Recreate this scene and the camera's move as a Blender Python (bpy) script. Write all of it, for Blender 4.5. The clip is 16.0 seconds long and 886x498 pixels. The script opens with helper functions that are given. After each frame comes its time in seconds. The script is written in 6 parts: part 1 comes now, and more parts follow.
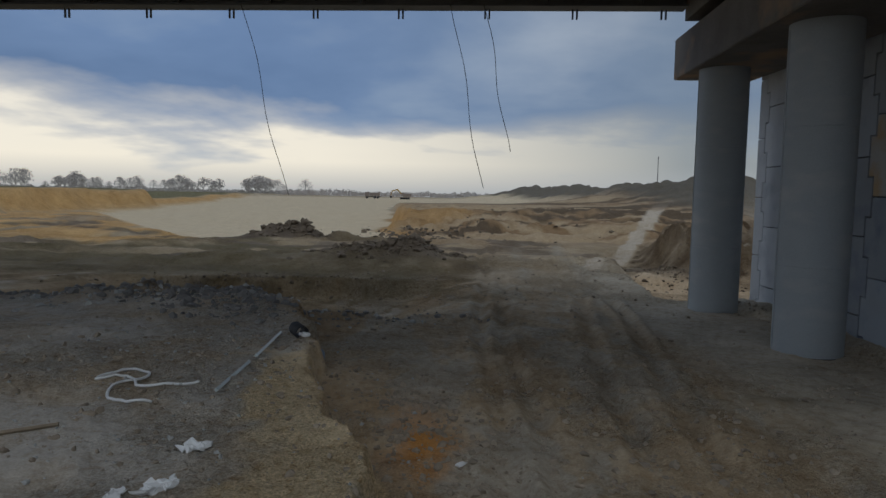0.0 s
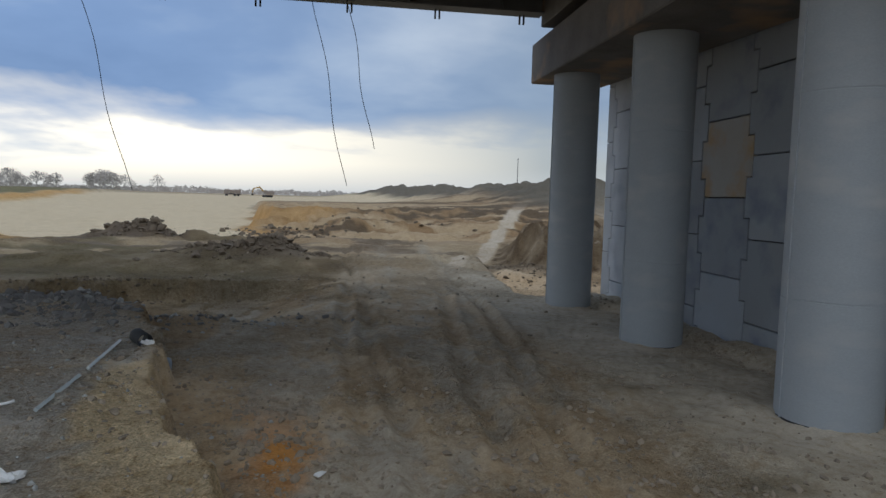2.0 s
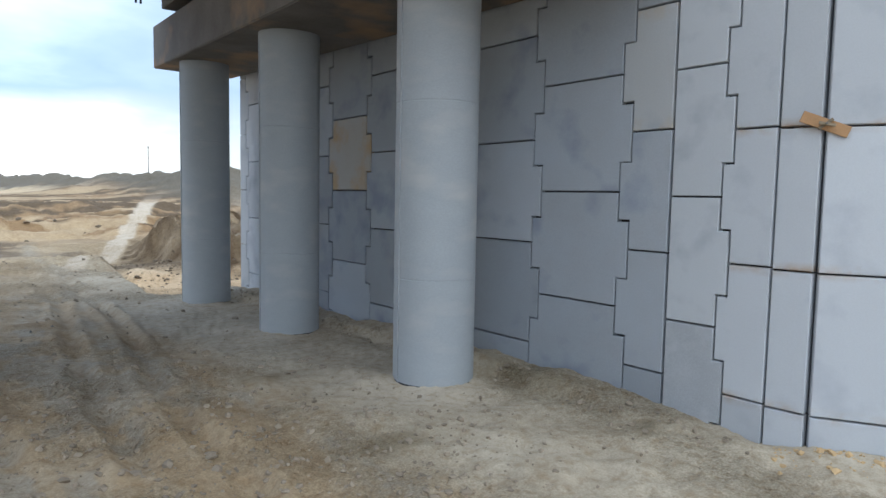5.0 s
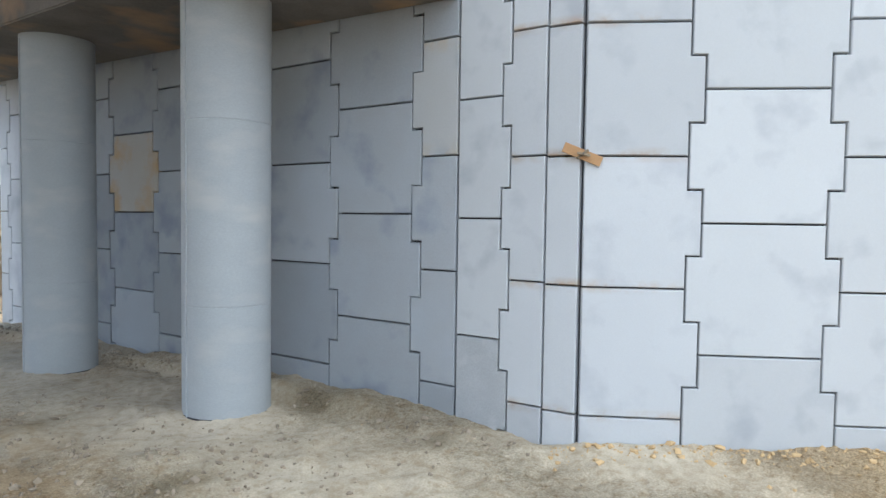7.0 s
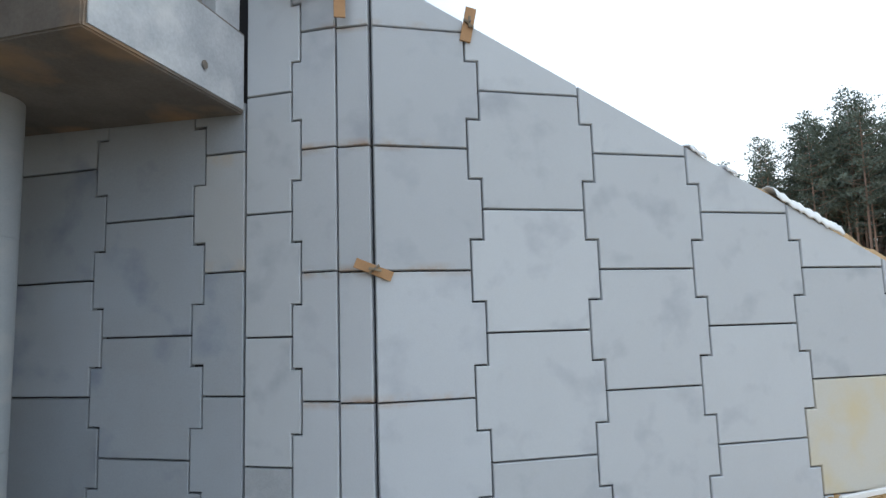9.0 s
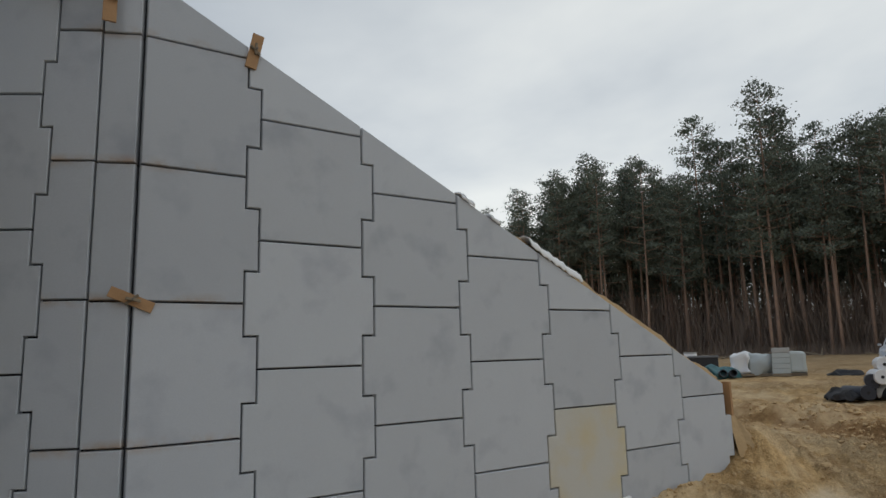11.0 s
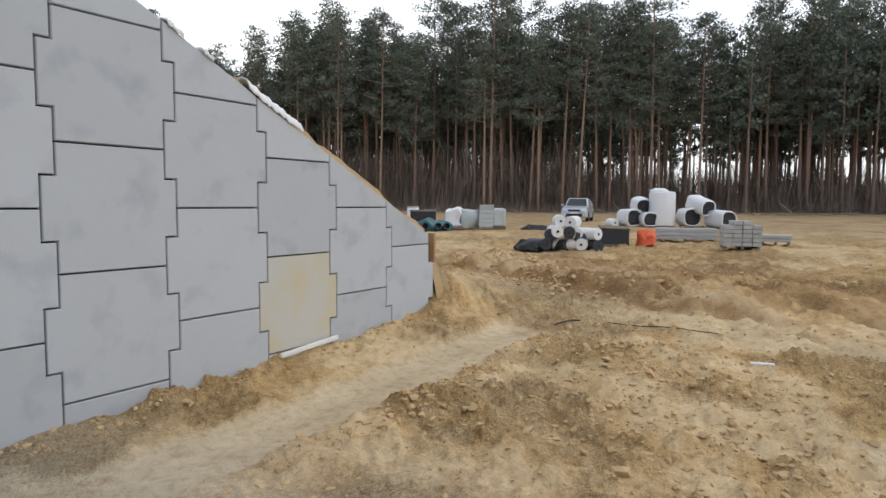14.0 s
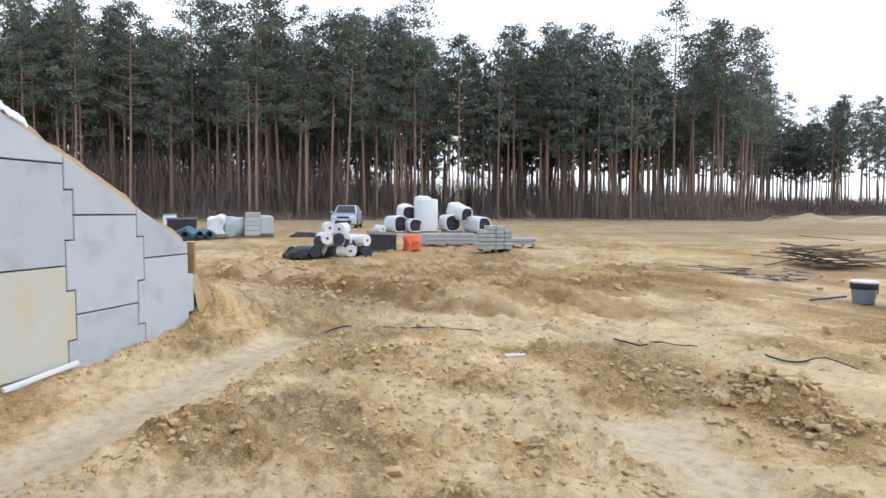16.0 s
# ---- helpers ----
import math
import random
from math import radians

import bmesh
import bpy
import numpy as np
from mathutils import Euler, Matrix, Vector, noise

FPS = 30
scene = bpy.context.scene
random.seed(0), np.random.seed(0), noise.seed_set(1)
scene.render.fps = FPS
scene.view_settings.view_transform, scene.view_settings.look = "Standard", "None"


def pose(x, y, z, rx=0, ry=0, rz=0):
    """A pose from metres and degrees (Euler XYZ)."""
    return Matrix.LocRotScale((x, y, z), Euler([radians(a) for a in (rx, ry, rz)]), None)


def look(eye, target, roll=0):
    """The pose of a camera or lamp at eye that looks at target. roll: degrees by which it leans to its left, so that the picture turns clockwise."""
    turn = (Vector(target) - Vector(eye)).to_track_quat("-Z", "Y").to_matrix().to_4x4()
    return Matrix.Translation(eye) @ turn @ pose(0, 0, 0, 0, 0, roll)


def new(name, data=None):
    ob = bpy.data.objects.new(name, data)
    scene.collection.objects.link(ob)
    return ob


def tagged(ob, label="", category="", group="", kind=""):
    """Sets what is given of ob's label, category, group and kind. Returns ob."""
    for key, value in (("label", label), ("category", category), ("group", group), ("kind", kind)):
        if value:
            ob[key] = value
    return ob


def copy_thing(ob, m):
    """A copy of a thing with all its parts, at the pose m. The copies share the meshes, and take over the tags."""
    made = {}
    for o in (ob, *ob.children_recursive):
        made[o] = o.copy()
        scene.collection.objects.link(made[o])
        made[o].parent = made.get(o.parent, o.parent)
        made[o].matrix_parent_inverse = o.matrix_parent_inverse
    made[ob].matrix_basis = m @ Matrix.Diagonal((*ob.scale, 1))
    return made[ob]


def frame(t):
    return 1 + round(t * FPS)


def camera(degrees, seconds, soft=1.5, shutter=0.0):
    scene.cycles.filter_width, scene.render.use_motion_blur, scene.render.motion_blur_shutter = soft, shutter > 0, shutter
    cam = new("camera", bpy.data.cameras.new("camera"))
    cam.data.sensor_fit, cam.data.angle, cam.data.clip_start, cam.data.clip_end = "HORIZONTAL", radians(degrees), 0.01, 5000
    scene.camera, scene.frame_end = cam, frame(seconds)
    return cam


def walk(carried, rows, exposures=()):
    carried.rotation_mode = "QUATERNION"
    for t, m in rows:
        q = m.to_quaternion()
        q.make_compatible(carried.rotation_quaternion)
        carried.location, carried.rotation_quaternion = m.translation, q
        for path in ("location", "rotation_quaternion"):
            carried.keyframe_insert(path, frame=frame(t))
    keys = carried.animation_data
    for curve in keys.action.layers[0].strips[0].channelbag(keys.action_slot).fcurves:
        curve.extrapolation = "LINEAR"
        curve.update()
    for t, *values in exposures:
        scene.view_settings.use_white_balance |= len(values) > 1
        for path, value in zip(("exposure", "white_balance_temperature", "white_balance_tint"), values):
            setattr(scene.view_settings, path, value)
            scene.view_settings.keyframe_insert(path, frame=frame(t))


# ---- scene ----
cam = camera(68.75, 16.0)
PATH = [
    (0, (-7.256, -2.625, 2.551), (-7.466, 1.357, 2.233), 1.05),
    (0.5, (-7.274, -2.600, 2.564), (-7.285, 1.393, 2.319), 1.43),
    (1, (-7.253, -2.571, 2.564), (-7.119, 1.420, 2.322), 1.54),
    (1.5, (-7.218, -2.539, 2.533), (-6.967, 1.444, 2.259), 1.13),
    (2, (-7.184, -2.408, 2.523), (-6.577, 1.534, 2.217), 1.57),
    (2.5, (-7.176, -2.550, 2.540), (-6.153, 1.301, 2.191), 0.95),
    (3, (-7.170, -2.624, 2.524), (-5.906, 1.159, 2.231), 0.85),
    (3.5, (-7.179, -2.661, 2.578), (-5.603, 1.006, 2.326), 0.55),
    (4, (-7.149, -2.675, 2.543), (-5.311, 0.868, 2.284), 1.12),
    (4.2, (-7.140, -2.664, 2.559), (-5.145, 0.790, 2.268), 1.01),
    (6.3, (-7.017, -2.763, 2.600), (-3.976, -0.176, 2.351), 1.26),
    (6.5, (-6.996, -2.818, 2.617), (-3.902, -0.296, 2.355), 1.13),
    (7, (-6.982, -2.868, 2.616), (-3.675, -0.624, 2.441), 0.78),
    (7.5, (-6.982, -2.902, 2.618), (-3.530, -0.882, 2.630), 0.01),
    (8, (-6.948, -2.851, 2.639), (-3.371, -1.070, 2.822), -0.81),
    (8.5, (-6.844, -2.734, 2.638), (-3.118, -1.313, 2.963), -1.67),
    (9, (-6.937, -2.748, 2.687), (-3.107, -1.702, 3.178), -1.73),
    (9.5, (-6.960, -2.745, 2.667), (-3.054, -2.178, 3.319), -2.06),
    (9.7, (-6.935, -2.694, 2.615), (-3.025, -2.294, 3.358), -3.00),
    (11.8, (-7.035, -2.808, 2.763), (-3.126, -3.586, 3.101), -0.35),
    (12, (-7.050, -2.840, 2.745), (-3.159, -3.734, 2.987), -0.35),
    (12.5, (-7.068, -2.901, 2.741), (-3.232, -4.035, 2.772), 0.26),
    (13, (-7.097, -2.923, 2.726), (-3.338, -4.287, 2.625), 0.43),
    (13.5, (-7.003, -3.056, 2.689), (-3.327, -4.616, 2.455), 0.21),
    (14, (-7.036, -3.011, 2.701), (-3.492, -4.844, 2.421), 0.27),
    (14.5, (-7.030, -3.021, 2.701), (-3.588, -5.040, 2.425), -0.07),
    (15, (-7.040, -3.012, 2.703), (-3.821, -5.372, 2.442), 0.04),
    (15.5, (-7.042, -3.008, 2.702), (-4.100, -5.705, 2.443), -0.02),
    (16, (-7.004, -3.060, 2.688), (-4.306, -6.004, 2.457), 0.11),
]
EXPOSURES = [
    (0.0, -0.86, 5850, 7), (1.0, -0.72, 5850, 7), (1.5, -0.50, 5850, 7), (2.5, 0.0, 5880, 7), (3.5, 0.40, 5800, 6), (4.2, 0.60, 5760, 6),
    (6.3, 1.42, 5850, 5), (7.5, 1.46, 5880, 5), (8.5, 1.02, 5720, 4), (9.0, 0.72, 5720, 4), (9.7, 0.06, 5750, 4), (11.8, -0.43, 6650, 8),
    (13.0, -0.08, 6500, 8), (14.5, 0.72, 6200, 10), (16.0, 1.0, 5850, 9),
]
walk(cam, [(t, look(eye, target, roll)) for t, eye, target, roll in PATH], EXPOSURES)


# ---- sky and sun ----
def link(tree, a, b):
    tree.links.new(a, b)


def node(tree, kind, **inputs):
    n = tree.nodes.new(kind)
    for key, value in inputs.items():
        n.inputs[key.replace("_", " ")].default_value = value
    return n


def maths(tree, op, a, b=None):
    n = tree.nodes.new("ShaderNodeMath")
    n.operation = op
    for k, v in enumerate((a, b)):
        if v is None:
            continue
        if isinstance(v, (int, float)):
            n.inputs[k].default_value = v
        else:
            tree.links.new(v, n.inputs[k])
    return n.outputs[0]


def ramp(tree, value, stops):
    n = tree.nodes.new("ShaderNodeValToRGB")
    while len(n.color_ramp.elements) < len(stops):
        n.color_ramp.elements.new(0.5)
    for e, (p, c) in zip(n.color_ramp.elements, stops):
        e.position = p
        e.color = (*c, 1) if not isinstance(c, (int, float)) else (c, c, c, 1)
    tree.links.new(value, n.inputs[0])
    return n.outputs[0]


def mixed(tree, factor, a, b, blend="MIX"):
    n = tree.nodes.new("ShaderNodeMix")
    n.data_type, n.blend_type = "RGBA", blend
    for socket, v in ((n.inputs[0], factor), (n.inputs[6], a), (n.inputs[7], b)):
        if isinstance(v, (int, float)):
            socket.default_value = v
        elif isinstance(v, tuple):
            socket.default_value = (*v, 1)
        else:
            tree.links.new(v, socket)
    return n.outputs[2]


SUN_AZ, SUN_EL = radians(84), radians(33)   # azimuth to the left of +y
GLOW_AZ = radians(28)                      # where the cloud deck ends over the horizon
SUN_DIR = Vector((-math.sin(SUN_AZ) * math.cos(SUN_EL), math.cos(SUN_AZ) * math.cos(SUN_EL), math.sin(SUN_EL)))


def build_sky():
    world = bpy.data.worlds.new("overcast_sky")
    scene.world = world
    world.use_nodes = True
    t = world.node_tree
    t.nodes.clear()
    out, bg = t.nodes.new("ShaderNodeOutputWorld"), t.nodes.new("ShaderNodeBackground")
    sky = t.nodes.new("ShaderNodeTexSky")
    sky.sky_type, sky.sun_disc = "NISHITA", False
    sky.sun_elevation, sky.sun_rotation = SUN_EL, -SUN_AZ
    dim = mixed(t, 1.0, sky.outputs[0], (0.11, 0.11, 0.11), "MULTIPLY")
    co = t.nodes.new("ShaderNodeTexCoord")
    sep = t.nodes.new("ShaderNodeSeparateXYZ")
    link(t, co.outputs["Generated"], sep.inputs[0])
    x, y, z = sep.outputs
    up = maths(t, "MAXIMUM", z, 0.0)
    flat = maths(t, "ADD", up, 0.16)
    comb = t.nodes.new("ShaderNodeCombineXYZ")
    link(t, maths(t, "DIVIDE", x, flat), comb.inputs[0])
    link(t, maths(t, "DIVIDE", y, flat), comb.inputs[1])
    big = node(t, "ShaderNodeTexNoise", Scale=0.55, Detail=6.0, Roughness=0.52, Distortion=0.15)
    link(t, comb.outputs[0], big.inputs["Vector"])
    # how far a direction turns to the low sun's side
    toward = maths(t, "ADD", maths(t, "MULTIPLY", x, -math.sin(GLOW_AZ)), maths(t, "MULTIPLY", y, math.cos(GLOW_AZ)))
    side = ramp(t, maths(t, "ADD", maths(t, "MULTIPLY", toward, 0.5), 0.5), [(0.85, 0.0), (0.985, 1.0)])
    front = ramp(t, maths(t, "ADD", maths(t, "MULTIPLY", toward, 0.5), 0.5), [(0.35, 0.0), (0.75, 1.0)])
    # heavy blue-grey deck on the sun's side, thin white cloud on the other
    heavy = ramp(t, big.outputs[0], [(0.34, (0.19, 0.29, 0.51)), (0.50, (0.29, 0.41, 0.66)), (0.66, (0.56, 0.66, 0.82))])
    thin = ramp(t, big.outputs[0], [(0.35, (0.66, 0.70, 0.76)), (0.5, (0.96, 0.98, 1.0)), (0.66, (1.25, 1.24, 1.20))])
    middle = ramp(t, big.outputs[0], [(0.36, (0.26, 0.34, 0.48)), (0.5, (0.40, 0.47, 0.58)), (0.64, (0.74, 0.76, 0.80))])
    cloud = mixed(t, side, mixed(t, front, thin, middle), heavy)
    # pale gap under the deck, with a ragged upper edge
    edge = maths(t, "ADD", up, maths(t, "MULTIPLY", maths(t, "SUBTRACT", big.outputs[0], 0.5), 0.30))
    gap = ramp(t, edge, [(0.0, 1.0), (0.068, 0.95), (0.092, 0.4), (0.128, 0.0)])
    glow = mixed(t, side, mixed(t, front, (0.95, 0.95, 0.95), (0.58, 0.58, 0.56)), (1.95, 1.66, 1.27))
    low = mixed(t, ramp(t, up, [(0.0, 1.0), (0.05, 0.0)]), glow, (0.80, 0.79, 0.78))
    cloud = mixed(t, gap, cloud, low)
    clear = mixed(t, 0.86, dim, cloud)
    link(t, clear, bg.inputs[0])
    bg.inputs[1].default_value = 1.0
    link(t, bg.outputs[0], out.inputs[0])


build_sky()
sun_data = bpy.data.lights.new("sun", "SUN")
sun_data.energy, sun_data.angle, sun_data.color = 0.28, radians(20), (1.0, 0.94, 0.85)
sun = new("sun", sun_data)
sun.matrix_world = look((0, 0, 40), Vector((0, 0, 40)) - SUN_DIR)


# ---- materials ----
def surface(name, base, rough=0.85, spread=0.25, scale=3.0, fine=40.0, bump=0.25, bump_size=0.01, tint=None, metal=0.0, vary=0.0,
            stain=None, stain_scale=0.8, stain_at=(0.56, 0.70), coords="Object", stretch=(1, 1, 1), edge_stain=None, edge_at=(3.39, 1.5, 0.10)):
    """A rough natural surface: base colour, broad and fine variation, optional stains in another colour, relief."""
    m = bpy.data.materials.new(name)
    m.use_nodes = True
    t = m.node_tree
    b = t.nodes["Principled BSDF"]
    co = t.nodes.new("ShaderNodeTexCoord").outputs[coords]
    info = t.nodes.new("ShaderNodeObjectInfo")
    moved = t.nodes.new("ShaderNodeVectorMath")
    moved.operation = "ADD"
    sized = t.nodes.new("ShaderNodeVectorMath")
    sized.operation = "MULTIPLY"
    sized.inputs[1].default_value = stretch
    link(t, co, sized.inputs[0])
    link(t, sized.outputs[0], moved.inputs[0])
    shift = t.nodes.new("ShaderNodeCombineXYZ")
    for k in range(3):
        link(t, maths(t, "MULTIPLY", info.outputs["Random"], 37.0 + 11 * k), shift.inputs[k])
    link(t, shift.outputs[0], moved.inputs[1])
    big = node(t, "ShaderNodeTexNoise", Scale=scale, Detail=5.0, Roughness=0.6)
    small = node(t, "ShaderNodeTexNoise", Scale=fine, Detail=4.0, Roughness=0.65)
    for n in (big, small):
        link(t, moved.outputs[0], n.inputs["Vector"])
    other = tint or tuple(c * 0.55 for c in base)
    colour = mixed(t, ramp(t, big.outputs[0], [(0.3, 0.0), (0.75, min(1.0, spread * 2.2))]), base, other)
    colour = mixed(t, min(1.0, spread * 1.4), colour, ramp(t, small.outputs[0], [(0.25, 0.62), (0.75, 1.0)]), "MULTIPLY")
    if stain:
        spots = node(t, "ShaderNodeTexNoise", Scale=stain_scale, Detail=4.0, Roughness=0.5)
        link(t, moved.outputs[0], spots.inputs["Vector"])
        colour = mixed(t, ramp(t, spots.outputs[0], [(stain_at[0], 0.0), (stain_at[1], 0.75)]), colour, stain)
    if edge_stain:
        # rust that has run out along the level joints
        level = t.nodes.new("ShaderNodeSeparateXYZ")
        link(t, co, level.inputs[0])
        first, pitch, width = edge_at
        off = maths(t, "PINGPONG", maths(t, "SUBTRACT", level.outputs[1], first), pitch / 2)
        run = node(t, "ShaderNodeTexNoise", Scale=1.5, Detail=6.0, Roughness=0.7)
        link(t, moved.outputs[0], run.inputs["Vector"])
        near = maths(t, "DIVIDE", off, width)
        weight = maths(t, "MULTIPLY", ramp(t, near, [(0.0, 1.0), (1.0, 0.0)]), ramp(t, run.outputs[0], [(0.46, 0.0), (0.66, 0.7)]))
        colour = mixed(t, weight, colour, edge_stain)
    if vary:
        v = ramp(t, info.outputs["Random"], [(0.0, 1.0 - vary), (1.0, 1.0)])
        colour = mixed(t, 1.0, colour, v, "MULTIPLY")
    link(t, colour, b.inputs["Base Color"])
    b.inputs["Roughness"].default_value = rough
    b.inputs["Metallic"].default_value = metal
    if bump:
        bp = t.nodes.new("ShaderNodeBump")
        bp.inputs["Strength"].default_value, bp.inputs["Distance"].default_value = bump, bump_size
        link(t, maths(t, "ADD", maths(t, "MULTIPLY", big.outputs[0], 0.6), small.outputs[0]), bp.inputs["Height"])
        link(t, bp.outputs[0], b.inputs["Normal"])
    return m


def soil_material():
    """Bare earth: the kind of soil is a mesh attribute, grain and relief are added here."""
    m = bpy.data.materials.new("bare_soil")
    m.use_nodes = True
    t = m.node_tree
    b = t.nodes["Principled BSDF"]
    soil = t.nodes.new("ShaderNodeAttribute")
    soil.attribute_name = "soil"
    co = t.nodes.new("ShaderNodeTexCoord").outputs["Object"]
    noises = []
    for scale, detail in ((0.9, 6.0), (7.0, 6.0), (45.0, 4.0)):
        n = node(t, "ShaderNodeTexNoise", Scale=scale, Detail=detail, Roughness=0.62)
        link(t, co, n.inputs["Vector"])
        noises.append(n.outputs[0])
    colour = mixed(t, 0.55, soil.outputs["Color"], ramp(t, noises[0], [(0.3, (0.72, 0.66, 0.58)), (0.68, (1.14, 1.13, 1.1))]), "MULTIPLY")
    colour = mixed(t, 0.75, colour, ramp(t, noises[1], [(0.28, (0.68, 0.59, 0.48)), (0.5, (1.0, 1.0, 1.0)), (0.72, (1.16, 1.17, 1.18))]), "MULTIPLY")
    colour = mixed(t, maths(t, "ADD", maths(t, "MULTIPLY", soil.outputs["Alpha"], 0.65), 0.2), colour, ramp(t, noises[2], [(0.32, 0.50), (0.68, 1.22)]), "MULTIPLY")
    speck = node(t, "ShaderNodeTexNoise", Scale=17.0, Detail=9.0, Roughness=0.72)
    link(t, co, speck.inputs["Vector"])
    colour = mixed(t, soil.outputs["Alpha"], colour, ramp(t, speck.outputs[0], [(0.36, (0.66, 0.55, 0.42)), (0.45, (1.03, 1.0, 0.95)), (0.62, (1.18, 1.17, 1.14))]), "MULTIPLY")
    link(t, colour, b.inputs["Base Color"])
    b.inputs["Roughness"].default_value = 0.95
    b.inputs["Specular IOR Level"].default_value = 0.15
    bp = t.nodes.new("ShaderNodeBump")
    bp.inputs["Strength"].default_value, bp.inputs["Distance"].default_value = 0.9, 0.09
    link(t, maths(t, "ADD", maths(t, "ADD", noises[1], maths(t, "MULTIPLY", speck.outputs[0], 0.8)), maths(t, "MULTIPLY", noises[2], 0.3)), bp.inputs["Height"])
    link(t, maths(t, "MULTIPLY", soil.outputs["Alpha"], 1.0), bp.inputs["Strength"])
    link(t, bp.outputs[0], b.inputs["Normal"])
    return m


PANEL = surface("precast_concrete", (0.545, 0.57, 0.605), 0.75, 0.13, 1.1, 60, 0.12, 0.004, (0.47, 0.48, 0.51), vary=0.14, stain=(0.37, 0.39, 0.435), stain_scale=1.8, stain_at=(0.54, 0.74))
PANEL_CORNER = surface("rust_edged_precast_concrete", (0.53, 0.555, 0.595), 0.75, 0.16, 1.1, 60, 0.12, 0.004, (0.45, 0.465, 0.50), vary=0.16, stain=(0.36, 0.38, 0.43), stain_scale=1.6, stain_at=(0.54, 0.74), edge_stain=(0.38, 0.22, 0.09))
# Darker, bluer copy of PANEL: the deck's shade is put into its colour
PANEL_SHADE = surface("shaded_precast_concrete", (0.405, 0.44, 0.49), 0.8, 0.24, 0.9, 55, 0.15, 0.004, (0.35, 0.35, 0.355), vary=0.25, stain=(0.20, 0.235, 0.31), stain_scale=1.25, stain_at=(0.53, 0.72))
# Grey base is darkened for the deck's shade too; the ochre edge is stain
PANEL_EDGE = surface("ochre_edged_concrete", (0.44, 0.455, 0.475), 0.8, 0.2, 1.2, 55, 0.12, 0.004, (0.42, 0.41, 0.39), stain=(0.30, 0.32, 0.36), stain_scale=1.4, edge_stain=(0.46, 0.31, 0.12), edge_at=(3.46, 1.5, 0.2))
PANEL_YELLOW = surface("yellow_stained_concrete", (0.57, 0.55, 0.485), 0.8, 0.2, 1.4, 55, 0.12, 0.004, (0.56, 0.56, 0.55), stain=(0.56, 0.48, 0.29), stain_scale=1.3, stain_at=(0.44, 0.64))
PANEL_RUST = surface("rust_stained_concrete", (0.42, 0.41, 0.39), 0.8, 0.2, 1.2, 55, 0.12, 0.004, (0.38, 0.31, 0.22), stain=(0.42, 0.28, 0.12), stain_scale=1.4, stain_at=(0.5, 0.66))
PANEL_DARK = surface("damp_dark_concrete", (0.45, 0.47, 0.50), 0.7, 0.35, 2.2, 50, 0.15, 0.004, (0.36, 0.375, 0.40), stain=(0.52, 0.53, 0.54), stain_scale=2.0)
COLUMN = surface("cast_concrete", (0.40, 0.43, 0.455), 0.7, 0.26, 1.1, 30, 0.15, 0.005, (0.32, 0.345, 0.385), stain=(0.47, 0.475, 0.47), stain_scale=1.1, stain_at=(0.52, 0.72), stretch=(1, 1, 2.2))
# Brown formwork stains on a base darkened for the shade below the deck
CAP = surface("shaded_formwork_concrete", (0.22, 0.20, 0.18), 0.8, 0.5, 0.8, 25, 0.2, 0.006, (0.12, 0.10, 0.085), stain=(0.40, 0.25, 0.13), stain_scale=0.7, stain_at=(0.52, 0.68))
# Lighter copy for the open end, with the sky's light in its colour
CAP_END = surface("sky_lit_concrete", (0.58, 0.60, 0.63), 0.75, 0.4, 1.4, 30, 0.2, 0.006, (0.30, 0.32, 0.36), stain=(0.66, 0.66, 0.66), stain_scale=1.2)
GIRDER = surface("primed_steel", (0.20, 0.21, 0.22), 0.55, 0.2, 2.0, 30, 0.05, 0.003, metal=0.3)
BACKING = surface("joint_sealing", (0.05, 0.05, 0.055), 0.95, 0.2, 3.0, 30, 0.1)
STEEL = surface("galvanised_steel", (0.16, 0.16, 0.17), 0.5, 0.2, 6.0, 60, 0.05, 0.002, metal=0.7)
WOOD = surface("raw_board", (0.46, 0.27, 0.13), 0.75, 0.3, 5.0, 50, 0.2, 0.003, (0.34, 0.19, 0.09))
OLD_WOOD = surface("weathered_timber", (0.36, 0.29, 0.20), 0.85, 0.35, 4.0, 40, 0.2, 0.004, (0.18, 0.14, 0.10), vary=0.45)
WHITE = surface("white_sheeting", (0.80, 0.80, 0.80), 0.55, 0.1, 4.0, 30, 0.2, 0.01, (0.66, 0.67, 0.69))
BLACK = surface("black_plastic", (0.022, 0.022, 0.025), 0.7, 0.2, 4.0, 30, 0.2, 0.006, (0.05, 0.05, 0.055))
NAVY = surface("dark_sheeting", (0.045, 0.05, 0.065), 0.45, 0.3, 4.0, 30, 0.3, 0.01, (0.02, 0.025, 0.04))
TEAL = surface("teal_tarpaulin", (0.05, 0.17, 0.19), 0.5, 0.3, 3.0, 30, 0.3, 0.02, (0.02, 0.07, 0.09))
ORANGE = surface("orange_netting", (0.85, 0.16, 0.06), 0.7, 0.2, 5.0, 60, 0.4, 0.02, (0.6, 0.1, 0.04))
SLAB = surface("grey_kerb_concrete", (0.52, 0.52, 0.50), 0.85, 0.2, 3.0, 50, 0.2, 0.004, vary=0.2)
ROCK = surface("dusty_stones", (0.40, 0.33, 0.25), 0.95, 0.35, 2.0, 25, 0.4, 0.01, (0.20, 0.16, 0.12))
SAND_CLOD = surface("sand_clods", (0.60, 0.425, 0.228), 0.95, 0.25, 2.0, 25, 0.4, 0.01, (0.50, 0.345, 0.18))
